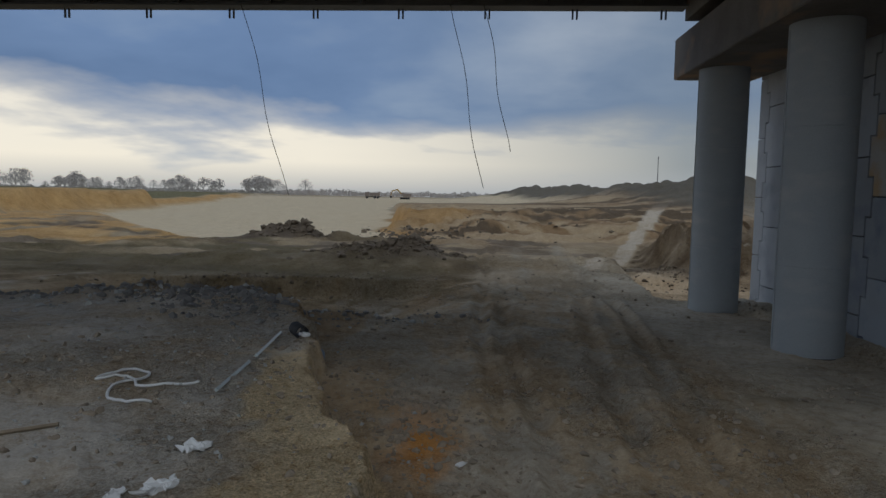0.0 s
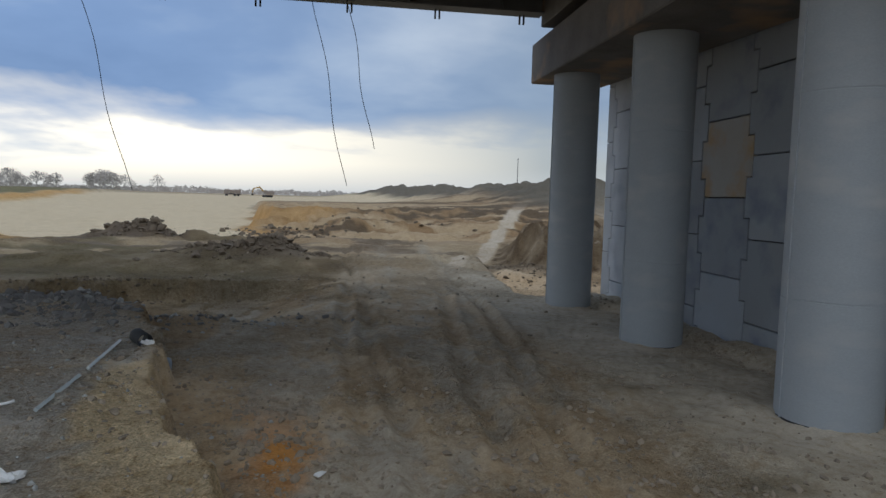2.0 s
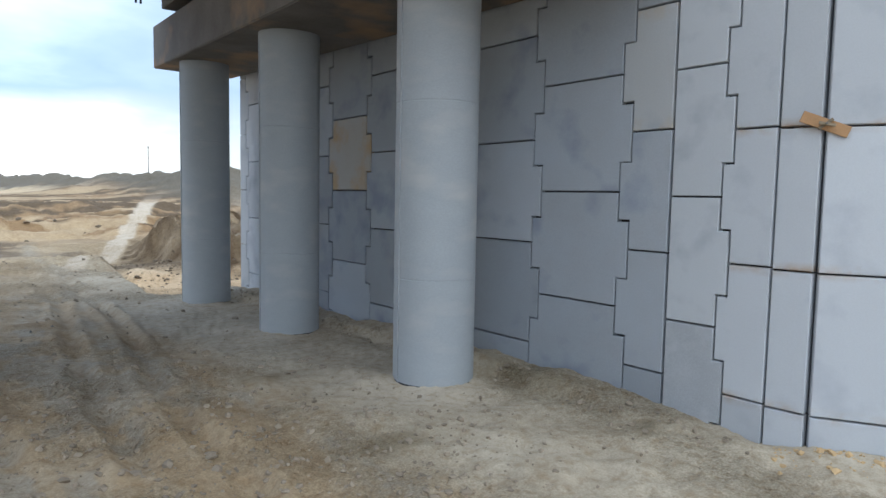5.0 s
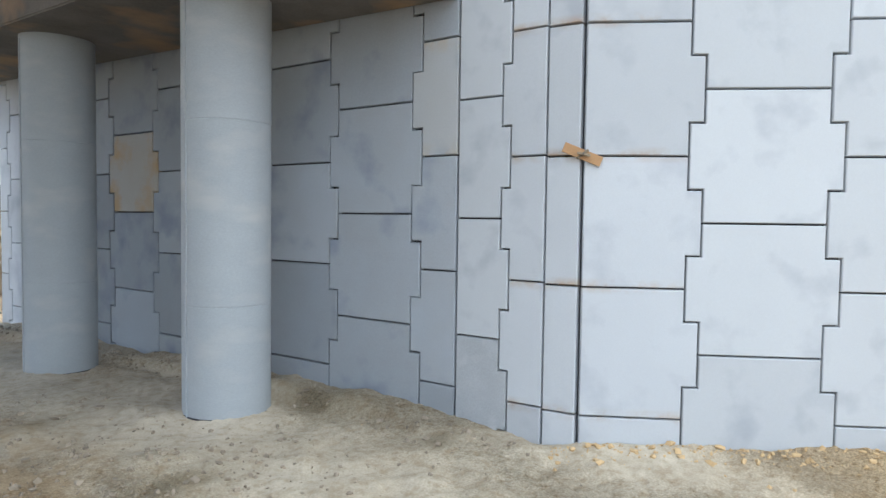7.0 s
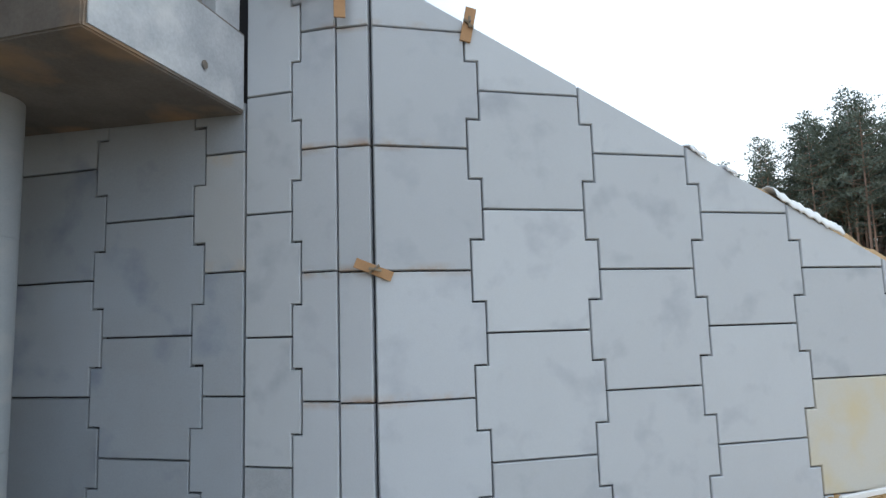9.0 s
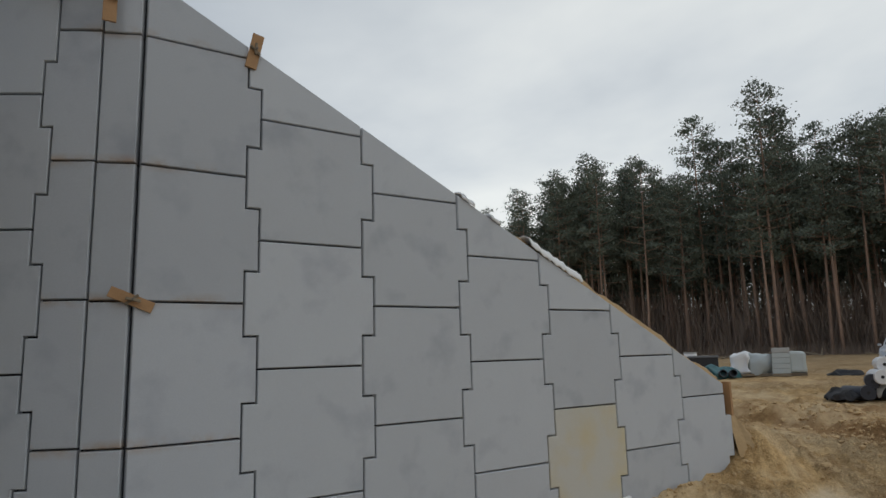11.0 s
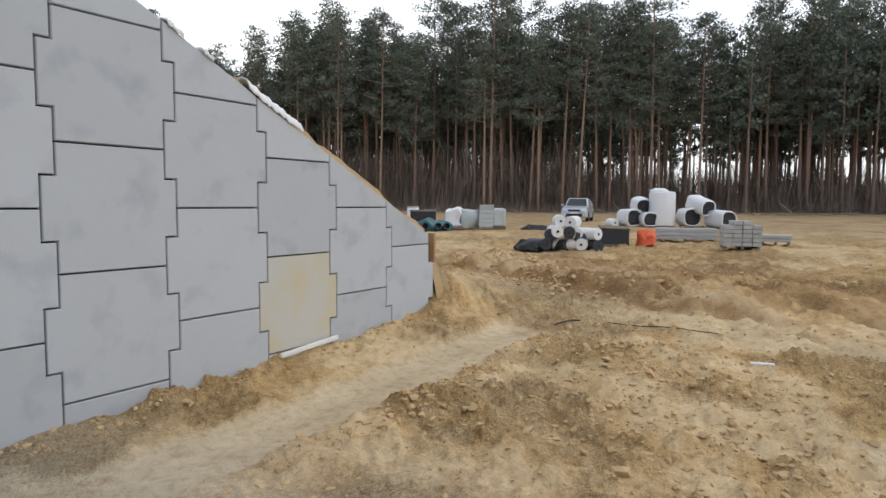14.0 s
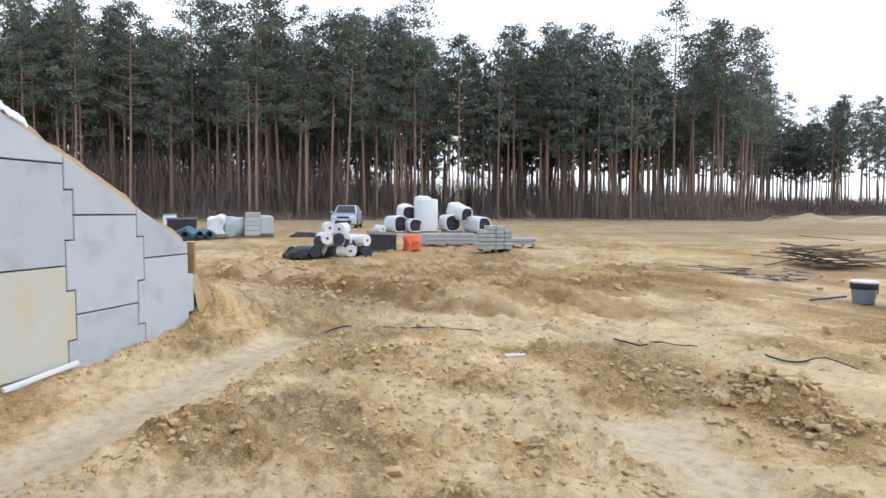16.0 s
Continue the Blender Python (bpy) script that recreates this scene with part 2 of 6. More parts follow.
DARK_CLOD = surface("dark_soil_clods", (0.20, 0.155, 0.11), 0.95, 0.35, 2.0, 25, 0.4, 0.01, (0.12, 0.095, 0.07))
GREY_ROCK = surface("broken_grey_rubble", (0.26, 0.25, 0.24), 0.95, 0.35, 2.0, 25, 0.4, 0.01, (0.13, 0.12, 0.12))
BARK = surface("pine_bark", (0.42, 0.27, 0.19), 0.95, 0.35, 1.2, 9.0, 0.5, 0.03, (0.22, 0.165, 0.13), vary=0.35)
# Needles are paler and greyer than their own green, to imitate haze
NEEDLES = surface("pine_needles", (0.20, 0.235, 0.175), 0.8, 0.4, 0.5, 4.0, 0.0, 0.01, (0.10, 0.12, 0.09), vary=0.3)
# Twig colour is lightened to carry the haze of the distance
FAR_TWIGS = surface("haze_lightened_twigs", (0.62, 0.57, 0.54), 0.95, 0.3, 0.5, 4.0, 0.0)
# Brushwood is likewise lightened for the haze between the trunks
BRUSH = surface("bare_brushwood", (0.27, 0.205, 0.16), 0.95, 0.4, 0.5, 4.0, 0.0)
PAINT = surface("silver_car_paint", (0.56, 0.58, 0.60), 0.3, 0.05, 2.0, 30, 0.0, metal=0.5)
# Glass base is lightened, so part of its reflection lies in the colour
GLASS_DARK = surface("reflection_grey_glass", (0.10, 0.11, 0.12), 0.05, 0.05, 2.0, 30, 0.0)
PLATE = surface("white_plate", (0.75, 0.75, 0.74), 0.5, 0.05, 3.0, 30, 0.0)
LAMP = surface("headlamp_lens", (0.75, 0.77, 0.8), 0.1, 0.05, 3.0, 30, 0.0)
TUB = surface("grey_blue_plastic", (0.20, 0.24, 0.30), 0.5, 0.15, 5.0, 40, 0.1, 0.003)
WIRE = surface("thin_dark_cable", (0.05, 0.05, 0.055), 0.7, 0.1, 5.0, 40, 0.0)
STRAP = surface("black_reinforcing_strap", (0.03, 0.03, 0.03), 0.7, 0.2, 5.0, 40, 0.1)
SHRINK = surface("clear_shrink_wrap", (0.50, 0.54, 0.54), 0.3, 0.2, 3.0, 25, 0.3, 0.01, (0.42, 0.48, 0.48))
YELLOW_STEEL = surface("machine_paint", (0.45, 0.28, 0.06), 0.6, 0.2, 2.0, 30, 0.0)
MACHINE = surface("dusty_machine_paint", (0.30, 0.25, 0.22), 0.7, 0.2, 2.0, 30, 0.0)
SOIL = soil_material()


# ---- building blocks ----
def mesh_of(name, bm, material, smooth=False):
    me = bpy.data.meshes.new(name)
    bm.to_mesh(me)
    bm.free()
    for m in (material if isinstance(material, (list, tuple)) else [material]):
        me.materials.append(m)
    if smooth:
        me.shade_smooth()
    return me


def part(name, bm, material, parent=None, label="", smooth=False, at=None):
    ob = new(name, mesh_of(name, bm, material, smooth))
    if parent is not None:
        ob.parent = parent
    if at is not None:
        ob.matrix_basis = at
    if label:
        ob["label"] = label
    return ob


def thing(name, label, category, at, group="", kind=""):
    ob = new(name)
    ob.empty_display_size = 0.2
    ob.matrix_basis = at
    return tagged(ob, label, category, group, kind)


def box(bm, size, at, bevel=0.0):
    r = bmesh.ops.create_cube(bm, size=1.0)
    bmesh.ops.transform(bm, matrix=at @ Matrix.Diagonal((*size, 1)), verts=r["verts"])
    if bevel:
        edges = list({e for v in r["verts"] for e in v.link_edges})
        bmesh.ops.bevel(bm, geom=edges, offset=bevel, segments=2, affect="EDGES", profile=0.5)
    return bm


def boxed(size, at=Matrix(), bevel=0.0):
    return box(bmesh.new(), size, at, bevel)


def lathe(profile, sides=32, close=True):
    """A turned body from (radius, height) pairs."""
    bm = bmesh.new()
    rings = [[bm.verts.new((r * math.cos(2 * math.pi * k / sides), r * math.sin(2 * math.pi * k / sides), z)) for k in range(sides)] for r, z in profile]
    for a, b in zip(rings, rings[1:]):
        for k in range(sides):
            bm.faces.new((a[k], a[(k + 1) % sides], b[(k + 1) % sides], b[k]))
    if close:
        bm.faces.new(rings[0][::-1])
        bm.faces.new(rings[-1])
    return bm


def tube(points, radius, sides=6, bm=None):
    """A round rod along points; radius may be one number or one for each point."""
    bm = bm or bmesh.new()
    rings = []
    pts = [Vector(p) for p in points]
    for k, p in enumerate(pts):
        way = (pts[min(k + 1, len(pts) - 1)] - pts[max(k - 1, 0)]).normalized()
        side = way.cross((0, 0, 1) if abs(way.z) < 0.9 else (1, 0, 0)).normalized()
        up = side.cross(way)
        r = radius[k] if isinstance(radius, (list, tuple)) else radius
        rings.append([bm.verts.new(p + r * (math.cos(a) * side + math.sin(a) * up)) for a in (2 * math.pi * j / sides for j in range(sides))])
    for a, b in zip(rings, rings[1:]):
        for j in range(sides):
            bm.faces.new((a[j], a[(j + 1) % sides], b[(j + 1) % sides], b[j]))
    bm.faces.new(rings[0][::-1])
    bm.faces.new(rings[-1])
    return bm


def roughen(bm, amount, scale, seed=0.0):
    for v in bm.verts:
        v.co += amount * noise.noise_vector(v.co * scale + Vector((seed, seed * 0.7, 0)))
    return bm


# ---- the shape of the ground ----
def lattice(ix, iy, seed):
    h = (ix * 374761393 + iy * 668265263 + seed * 1442695041) & 0xFFFFFFFF
    h = ((h ^ (h >> 13)) * 1274126177) & 0xFFFFFFFF
    return ((h ^ (h >> 16)) & 0xFFFF) / 65535.0


def vnoise(x, y, seed=0):
    ix, iy = np.floor(x).astype(np.int64), np.floor(y).astype(np.int64)
    fx, fy = x - ix, y - iy
    fx, fy = fx * fx * (3 - 2 * fx), fy * fy * (3 - 2 * fy)
    a, b = lattice(ix, iy, seed), lattice(ix + 1, iy, seed)
    c, d = lattice(ix, iy + 1, seed), lattice(ix + 1, iy + 1, seed)
    return (a + (b - a) * fx) * (1 - fy) + (c + (d - c) * fx) * fy - 0.5


def fbm(x, y, seed=0, octaves=4):
    total, gain = 0.0, 1.0
    for k in range(octaves):
        total = total + gain * vnoise(x * 2**k, y * 2**k, seed + k)
        gain *= 0.5
    return total


def ease(v, a, b):
    t = np.clip((v - a) / (b - a), 0, 1)
    return t * t * (3 - 2 * t)


def blob(x, y, cx, cy, rx, ry, turn=0.0):
    c, s = math.cos(radians(turn)), math.sin(radians(turn))
    u, v = (x - cx) * c + (y - cy) * s, -(x - cx) * s + (y - cy) * c
    return np.exp(-((u / rx) ** 2 + (v / ry) ** 2))


def bank_edge(x, y):
    """Distance to the left of the edge of the raised bank beside the haul road."""
    return (-8.1 - (y - 1.7) * 0.33 + 0.55 * vnoise(x * 0 + y * 0.9, x * 0, 5) + 0.22 * vnoise(x * 0 + y * 2.7, x * 0, 6)) - x


def left_cliff(x, y):
    """Distance to the right of the long cut bank on the left of the excavated field."""
    return x + 71 + 0.20 * (y - 95) + 7 * vnoise(x * 0.05 + 3, y * 0.05, 12) + 2.0 * vnoise(x * 0.25, y * 0.25, 13)


def pit_rim(x, y):
    """Distance inside the wide excavated field."""
    a = y - (41 + 1.25 * np.clip(-27 - x, 0, 60) + 4 * vnoise(x * 0.08, x * 0, 11))
    b = left_cliff(x, y)
    c = 330 - np.hypot(x, y)
    return np.minimum(np.minimum(a, b), c)


def ground_height(x, y):
    x, y = np.asarray(x, float), np.asarray(y, float)
    q = 0.55 * x - 0.83 * y
    z = np.interp(q, [-1, 0, 3, 6, 9, 13.2, 14.6, 16, 22, 36, 60, 90, 300], [0, -0.05, 0.05, 0.14, 0.26, 0.36, 0.56, 0.64, 0.98, 1.5, 1.8, 2.1, 3.0])
    r = np.hypot(x + 7, y + 2.7)
    # beyond the bridge the ground falls gently, then rises at the far rim
    ahead = ease(y, 14, 45)
    z = z * (1 - ahead) + ahead * -0.45
    z = z + ease(y, 60, 330) * 2.6 - 0.11 * ease(y, 5.5, 9.5) * (1 - ease(y, 18, 26))
    inside = pit_rim(x, y)
    z = z - 0.55 * ease(inside, 0, 5) * ahead
    leftland = ease(-left_cliff(x, y), -1.6, 1.6) * ease(y, 66, 72)
    z = z + leftland * (3.1 - 2.3 * ease(y + 0.3 * (x + 67), 128, 133) + 0.3 * fbm(x * 0.2, y * 0.2, 13))
    # the raised bank with its broken edge, ending in a ridge of rubble
    edge = bank_edge(x, y)
    bank = ease(edge + 0.12 * fbm(x * 3, y * 3, 71), -0.10, 0.05) * ease(y, -5.0, 0.5) * (1 - ease(y, 10.2 + 0.15 * (x + 12), 13.0 + 0.15 * (x + 12)))
    z = z + bank * 0.45
    z = z + 0.20 * blob(x, y, -14.5, 11.0, 5.5, 0.9, 6) * (1 + 2.0 * fbm(x * 1.5, y * 1.5, 14)) + 0.25 * blob(x, y, -12.2, 9.6, 1.6, 0.9, -30)
    rim = 17.5 + 0.10 * (x + 12) + 0.9 * vnoise(x * 0.7, y * 0, 31)
    z = z - 0.60 * ease(y, 10.8, 13.2) * (1 - ease(y, rim, rim + 0.45)) * ease(x, -20, -16) * (1 - ease(x, -9.8, -7.2))
    # mounds beside the haul road
    lump = 1 + 1.3 * fbm(x * 0.8, y * 0.8, 15)
    z = z + lump * (0.62 * blob(x, y, -10.4, 25.0, 2.4, 1.3, 10) + 0.95 * blob(x, y, -19.6, 40.5, 2.4, 1.4, 0) + 0.3 * blob(x, y, -15.8, 40.0, 2.0, 1.2, 20))
    # stepped cut at the far end of the haul road, up to a plateau with a broken scarp beside the field
    z = z + spur(x, y)
    # cut on the right of the road: sandy floor, dark spoil beyond
    z = z - 0.60 * ease(x - (-2.4 + 0.10 * (y - 15)), 0.0, 0.7) * ease(y, 14.8, 16.4) * (1 - ease(y, 26, 40))
    crumble = 1 + 1.0 * fbm(x * 0.7, y * 0.7, 81) + 0.5 * fbm(x * 2.4, y * 2.4, 82)
    z = z + crumble * (1.25 * ease(blob(x, y, 6.0, 33.0, 4.3, 8.0, -14) + 0.12 * fbm(x * 0.9, y * 0.9, 83), 0.30, 0.62) + 0.9 * blob(x, y, 9.5, 46.0, 4.0, 9.0, -14))
    rough = ease(y, 17, 24) * (1 - ease(y, 62, 90)) * (1 - ease(pit_rim(x, y), 1, 5) * ease(-(x + 12), 0, 3))
    z = z + rough * (0.55 * fbm(x * 0.16, y * 0.30, 34) + 0.22 * fbm(x * 0.7, y * 1.0, 35))
    for cy, heap in ((4.40, 0.07), (9.05, 0.01), (13.68, 0.0)):
        z = z + heap * blob(x, y, -1.37, cy, 0.95, 0.95)
    # long spoil ridge far off
    z = z + (5.4 + 3.2 * fbm(x * 0.07, y * 0.07, 17, 6) + 1.6 * fbm(x * 0.33, y * 0.2, 95)) * np.exp(-((x - (38 - 0.11 * (y - 140))) / (21.0 + 5 * vnoise(x * 0, y * 0.09, 29))) ** 2) * ease(y, 85, 125) * (1 - ease(y, 300, 420))
    # soil thrown up along the foot of the walls
    s = x * 0.4807 - y * 0.8769
    off_wing = -(x - 0.044) * 0.8769 - y * 0.4807
    wing_foot = ease(s, -0.6, 0.3) * (1 - ease(s, 10.6, 11.6)) * np.exp(-((off_wing - 0.05) / 0.40) ** 2)
    z = z + (0.07 + 0.10 * fbm(s * 2.2, off_wing * 2.2, 18)) * wing_foot
    abut = (1 - ease(-x + 0.22 * vnoise(y * 1.3, x * 0, 97) + 0.12 * vnoise(y * 4.5, x * 0, 98), 0.50, 0.78)) * ease(y, 0.8, 2.6) * (1 - ease(y, 14.6, 16))
    z = z + (0.17 + 0.12 * fbm(x * 1.6, y * 1.6, 19)) * abut
    # sand heap round the free end of the wing wall
    z = z + 0.60 * blob(x, y, 5.5, -9.7, 1.0, 0.6, -61) + 0.25 * blob(x, y, 6.6, -10.2, 2.0, 1.3, -40)
    # scarp in front of the storage yard, furrows and churned patches on the sand
    over_scarp = -(y + 13.2 + 0.19 * (9.0 - x) + 0.5 * vnoise(x * 0.6, x * 0, 20) + 0.2 * vnoise(x * 2.1, x * 0, 28))
    along_scarp = ease(x, -0.5, 3.0) * (1 - ease(x, 11.5, 14.0))
    z = z + (0.24 * ease(over_scarp, -0.12, 0.28) * (1 - ease(over_scarp, 1.0, 4.5)) * (1 + 1.2 * fbm(x * 1.4, y * 1.4, 27)) - 0.07 * np.exp(-((over_scarp + 0.35) / 0.3) ** 2)) * along_scarp
    z = z + 0.16 * blob(x, y, 0.3, -10.4, 1.6, 0.7, 25) * (1 + 1.5 * fbm(x * 2, y * 2, 21)) + 0.3 * blob(x, y, -4.7, -11.6, 1.3, 0.6, -20) * (1 + 1.5 * fbm(x * 2, y * 2, 22))
    z = z + 1.0 * blob(x, y, 9.4, -71.0, 1.5, 2.0) + 0.7 * blob(x, y, 3.2, -73.0, 2.2, 2.4)
    for k, shift in enumerate((0.0, 1.5, 3.4)):
        v = y + 14.3 + shift + 0.10 * (x - 3) + 0.35 * np.sin(x * 0.4 + k) + 0.25 * vnoise(x * 0.8, y * 0, 36 + k)
        z = z + (0.07 * np.exp(-((v - 0.28) / 0.16) ** 2) - 0.10 * np.exp(-(v / 0.2) ** 2)) * ease(x, -9, -5) * (1 - ease(x, 9, 13))
    tx, ty = (x + 3.1) * 0.80 - (y + 9.6) * 0.60, (x + 3.1) * 0.60 + (y + 9.6) * 0.80
    z = z + 0.085 * np.exp(-((tx / 0.8) ** 4 + (ty / 0.45) ** 4)) * np.sin(tx * 2 * np.pi / 0.27 + ty * 2.0)
    z = z + (0.14 * fbm(x * 0.25, y * 0.25, 39) - 0.06) * ease(q, 26, 36) * (1 - ease(q, 120, 200))
    # wheel ruts on the haul road and along the wing wall
    for k, x0 in enumerate((-7.05, -6.55, -5.5, -4.75)):
        lane = x - (x0 + (0.0, 0.0, 0.075, 0.085)[k] * (y - 3) + 0.15 * np.sin(y * 0.4 + k) + 0.12 * vnoise(x * 0, y * 0.9, 50 + k))
        z = z + (0.05 * np.exp(-((np.abs(lane) - 0.24) / 0.10) ** 2) - 0.09 * np.exp(-(lane / 0.16) ** 2)) * ease(y, 0, 3) * (1 - ease(y, 30, 45)) * (0.7 + vnoise(x * 0, y * 1.5, 54 + k))
    for off in (-0.9, 0.9):
        z = z - 0.06 * np.exp(-((off_wing - 2.6 - off) / 0.3) ** 2) * ease(s, 1, 4) * (1 - ease(s, 14, 18))
    near = np.exp(-r / 45)
    on_path = wheel_path(x, y)
    churn = ease(q, 2.0, 4.5) * (1 - ease(q, 24, 34)) * (1 - on_path)
    lumps = fbm(x * 3.6, y * 3.6, 66, 4)
    clumps = ease(fbm(x * 0.45, y * 0.45, 61) + 0.5 * fbm(x * 1.4, y * 1.4, 62), -0.06, 0.16)
    z = z + churn * clumps * (0.06 * ease(fbm(x * 5.2, y * 5.2, 93, 3), 0.02, 0.16) + 0.03 * ease(fbm(x * 11, y * 11, 94, 2), 0.05, 0.25))
    z = z - 0.05 * on_path + churn * (0.20 * np.clip(lumps, 0, 1) + 0.07 * np.clip(fbm(x * 1.1, y * 2.2, 67), -0.2, 0.35))
    z = z + near * (1 - 0.75 * on_path) * (0.10 * fbm(x * 0.55, y * 0.55, 23) + 0.08 * fbm(x * 2.3, y * 2.3, 24) + 0.05 * np.abs(fbm(x * 6, y * 6, 25, 3)))
    z = z + (1 - near) * 0.5 * fbm(x * 0.05, y * 0.05, 26) * ease(r, 60, 200)
    return z


def spur_side(x, y):
    """Distance to the right of the scarp between the field and the plateau."""
    return x + 16.6 - 0.13 * (74 - y) + 3.2 * vnoise(y * 0.16, y * 0, 84) + 1.3 * vnoise(y * 0.6, x * 0.2, 85)


def spur(x, y):
    """Terraces that climb from the haul road to the plateau."""
    open_side = ease(x + 0.04 * (y - 60), -11.5, -6.0)
    u = (y + 5 * fbm(x * 0.10, y * 0.06, 86) + 2.4 * fbm(x * 0.5, y * 0.3, 87) - (67 - 23 * open_side)) / (10 + 24 * open_side)
    u = np.clip(u, 0, 1) * 4
    f = u - np.floor(u)
    steps = (np.floor(u) + ease(f, 0.66, 0.84)) / 4
    side = ease(spur_side(x, y), 0.0, 1.4)
    right = 1 - ease(x - 0.30 * (y - 24), 6, 22)
    return side * right * (2.0 * steps * (1 - ease(y, 120, 190)) + 0.75 * ease(y, 44, 60) * (1 - ease(y, 80, 110)) * (fbm(x * 0.28, y * 0.28, 88) + 0.35 * fbm(x * 1.3, y * 0.6, 96)))


def wheel_path(x, y):
    """The smooth band that tyres pressed beside the wing wall, and a second one across the sand."""
    s = x * 0.4807 - y * 0.8769
    off_wing = -(x - 0.044) * 0.8769 - y * 0.4807
    ragged = 0.25 * fbm(s * 0.9, off_wing * 0.9, 63) + 0.12 * fbm(s * 4, off_wing * 4, 64)
    first = (1 - ease(np.abs(off_wing - 1.75 - 0.02 * s) + 0.8 * ragged, 0.56, 0.72)) * ease(s, 1, 3) * (1 - ease(s + 4 * ragged, 10.2, 11.4))
    v = (x + 5.0) * 0.62 + (y + 9.3) * 0.78
    u = (x + 5.0) * 0.78 - (y + 9.3) * 0.62
    second = (1 - ease(np.abs(v) + 1.6 * ragged, 0.45, 0.72)) * (1 - ease(np.abs(u) + 3 * ragged, 1.6, 2.4))
    return np.clip(first + 0.9 * second, 0, 1)


def soil_colour(x, y):
    """Base colour of the bare soil: pale sand, mud, clay and dust in their own patches."""
    q = 0.55 * x - 0.83 * y
    sand, pale = np.array([0.62, 0.432, 0.222]), np.array([0.62, 0.50, 0.345])
    mud, grey = np.array([0.50, 0.40, 0.28]), np.array([0.51, 0.48, 0.44])
    clay, field = np.array([0.42, 0.20, 0.065]), np.array([0.74, 0.62, 0.44])
    cut, dark = np.array([0.66, 0.42, 0.18]), np.array([0.105, 0.085, 0.07])
    dust = np.array([0.50, 0.44, 0.35])
    grass = np.array([0.20, 0.19, 0.10])
    def over(base, colour, w):
        w = np.clip(w, 0, 1)[..., None]
        return base * (1 - w) + colour * w
    n1, n2 = fbm(x * 0.35, y * 0.35, 41), fbm(x * 1.3, y * 1.3, 42)
    c = np.broadcast_to(sand, x.shape + (3,)).copy()
    c = over(c, pale, ease(n1 + 0.5 * n2, 0.08, 0.2) * 0.4)
    c = over(c, np.array([0.52, 0.345, 0.165]), ease(fbm(x * 0.3, y * 0.8, 43) + 0.5 * fbm(x * 2.5, y * 4, 40), 0.1, 0.26) * 0.38)
    off_wing = -(x - 0.044) * 0.8769 - y * 0.4807
    s = x * 0.4807 - y * 0.8769
    churned = np.clip(blob(x, y, -0.86, -9.05, 1.3, 0.8, 30) + blob(x, y, -1.86, -7.12, 1.4, 0.8, 40) + blob(x, y, -5.03, -11.58, 1.2, 0.8, 10) + blob(x, y, 0.53, -6.13, 1.3, 0.3, -61), 0, 1)
    c = over(c, np.array([0.53, 0.345, 0.155]), churned * ease(fbm(x * 2.2, y * 3.2, 68), -0.12, 0.12) * 0.5)
    c = over(c, np.array([0.50, 0.33, 0.155]), ease(fbm(x * 0.9 + y * 0.5, y * 4.5 - x * 1.2, 69) + 0.4 * fbm(x * 5, y * 7, 70), 0.14, 0.24) * ease(q, 3, 5) * (1 - ease(q, 22, 30)) * 0.5)
    c = over(c, np.array([0.60, 0.465, 0.29]), ease(-(fbm(x * 0.45, y * 0.45, 61) + 0.5 * fbm(x * 1.4, y * 1.4, 62)), 0.02, 0.22) * ease(q, 3, 5) * (1 - ease(q, 22, 30)) * 0.7)
    c = over(c, pale * 0.90, wheel_path(x, y) * 0.9)
    c = over(c, grass * 1.1, ease(q, 55, 75) * 0.55)
    c = over(c, np.array([0.34, 0.26, 0.17]), ease(q, 20, 40) * 0.6)
    c = over(c, pale, (blob(x, y, 9.2, -70.0, 2.6, 2.8) + blob(x, y, 3.0, -72.0, 4.0, 3.2)) * 0.9)
    c = over(c, pale, np.exp(-((0.55 * x - 0.83 * y - 33 - 2 * n1) / 1.6) ** 2) * ease(-x, -12, -2) * 0.8)
    # under and beyond the bridge
    under = np.maximum(ease(-q, -3.5, 1.5), ease(-q, -5.0, -1.0) * ease(x, -3.2, -1.5))
    c = over(c, dust, under)
    c = over(c, mud, under * ease(-x, 2.6, 4.6) * (0.75 + n1))
    c = over(c, np.array([0.21, 0.16, 0.095]), under * ease(y, 12.5, 16) * (1 - ease(y, 30, 40)) * (0.8 + n2) * (0.35 + 0.65 * ease(-x, 6.2, 8.0)))
    c = over(c, dust, np.exp(-((x + 2.6 + 0.2 * n1) / 0.9) ** 2) * under * 0.8)
    edge = bank_edge(x, y)
    on_bank = ease(edge, 0.0, 0.3) * (1 - ease(y, 11, 13.5)) * under
    c = over(c, grey, on_bank * (0.75 + n2))
    c = over(c, np.array([0.74, 0.60, 0.39]), ease(edge + 0.3 * n2, -0.14, -0.04) * (1 - ease(edge + 0.8 * n2, 0.6, 1.0)) * (1 - ease(y + 3 * n2, 5.0, 7.0)) * 0.9 * under)
    c = over(c, clay, blob(x, y, -7.95, 4.0, 0.4, 0.9, 15) * ease(n2, -0.15, 0.15) * 0.9)
    c = over(c, dark * 1.6, blob(x, y, -14.0, 11.3, 6.0, 1.0, 6) * 0.8)
    for cy in (4.40, 9.05, 13.68):
        c = over(c, np.array([0.60, 0.53, 0.43]), blob(x, y, -1.6, cy - 0.2, 1.05, 0.95) * 0.85)
    c = over(c, np.array([0.34, 0.235, 0.13]), ease(y, 26, 40) * (1 - ease(y, 60, 90)) * 0.7)
    plateau = np.array([0.165, 0.138, 0.085])
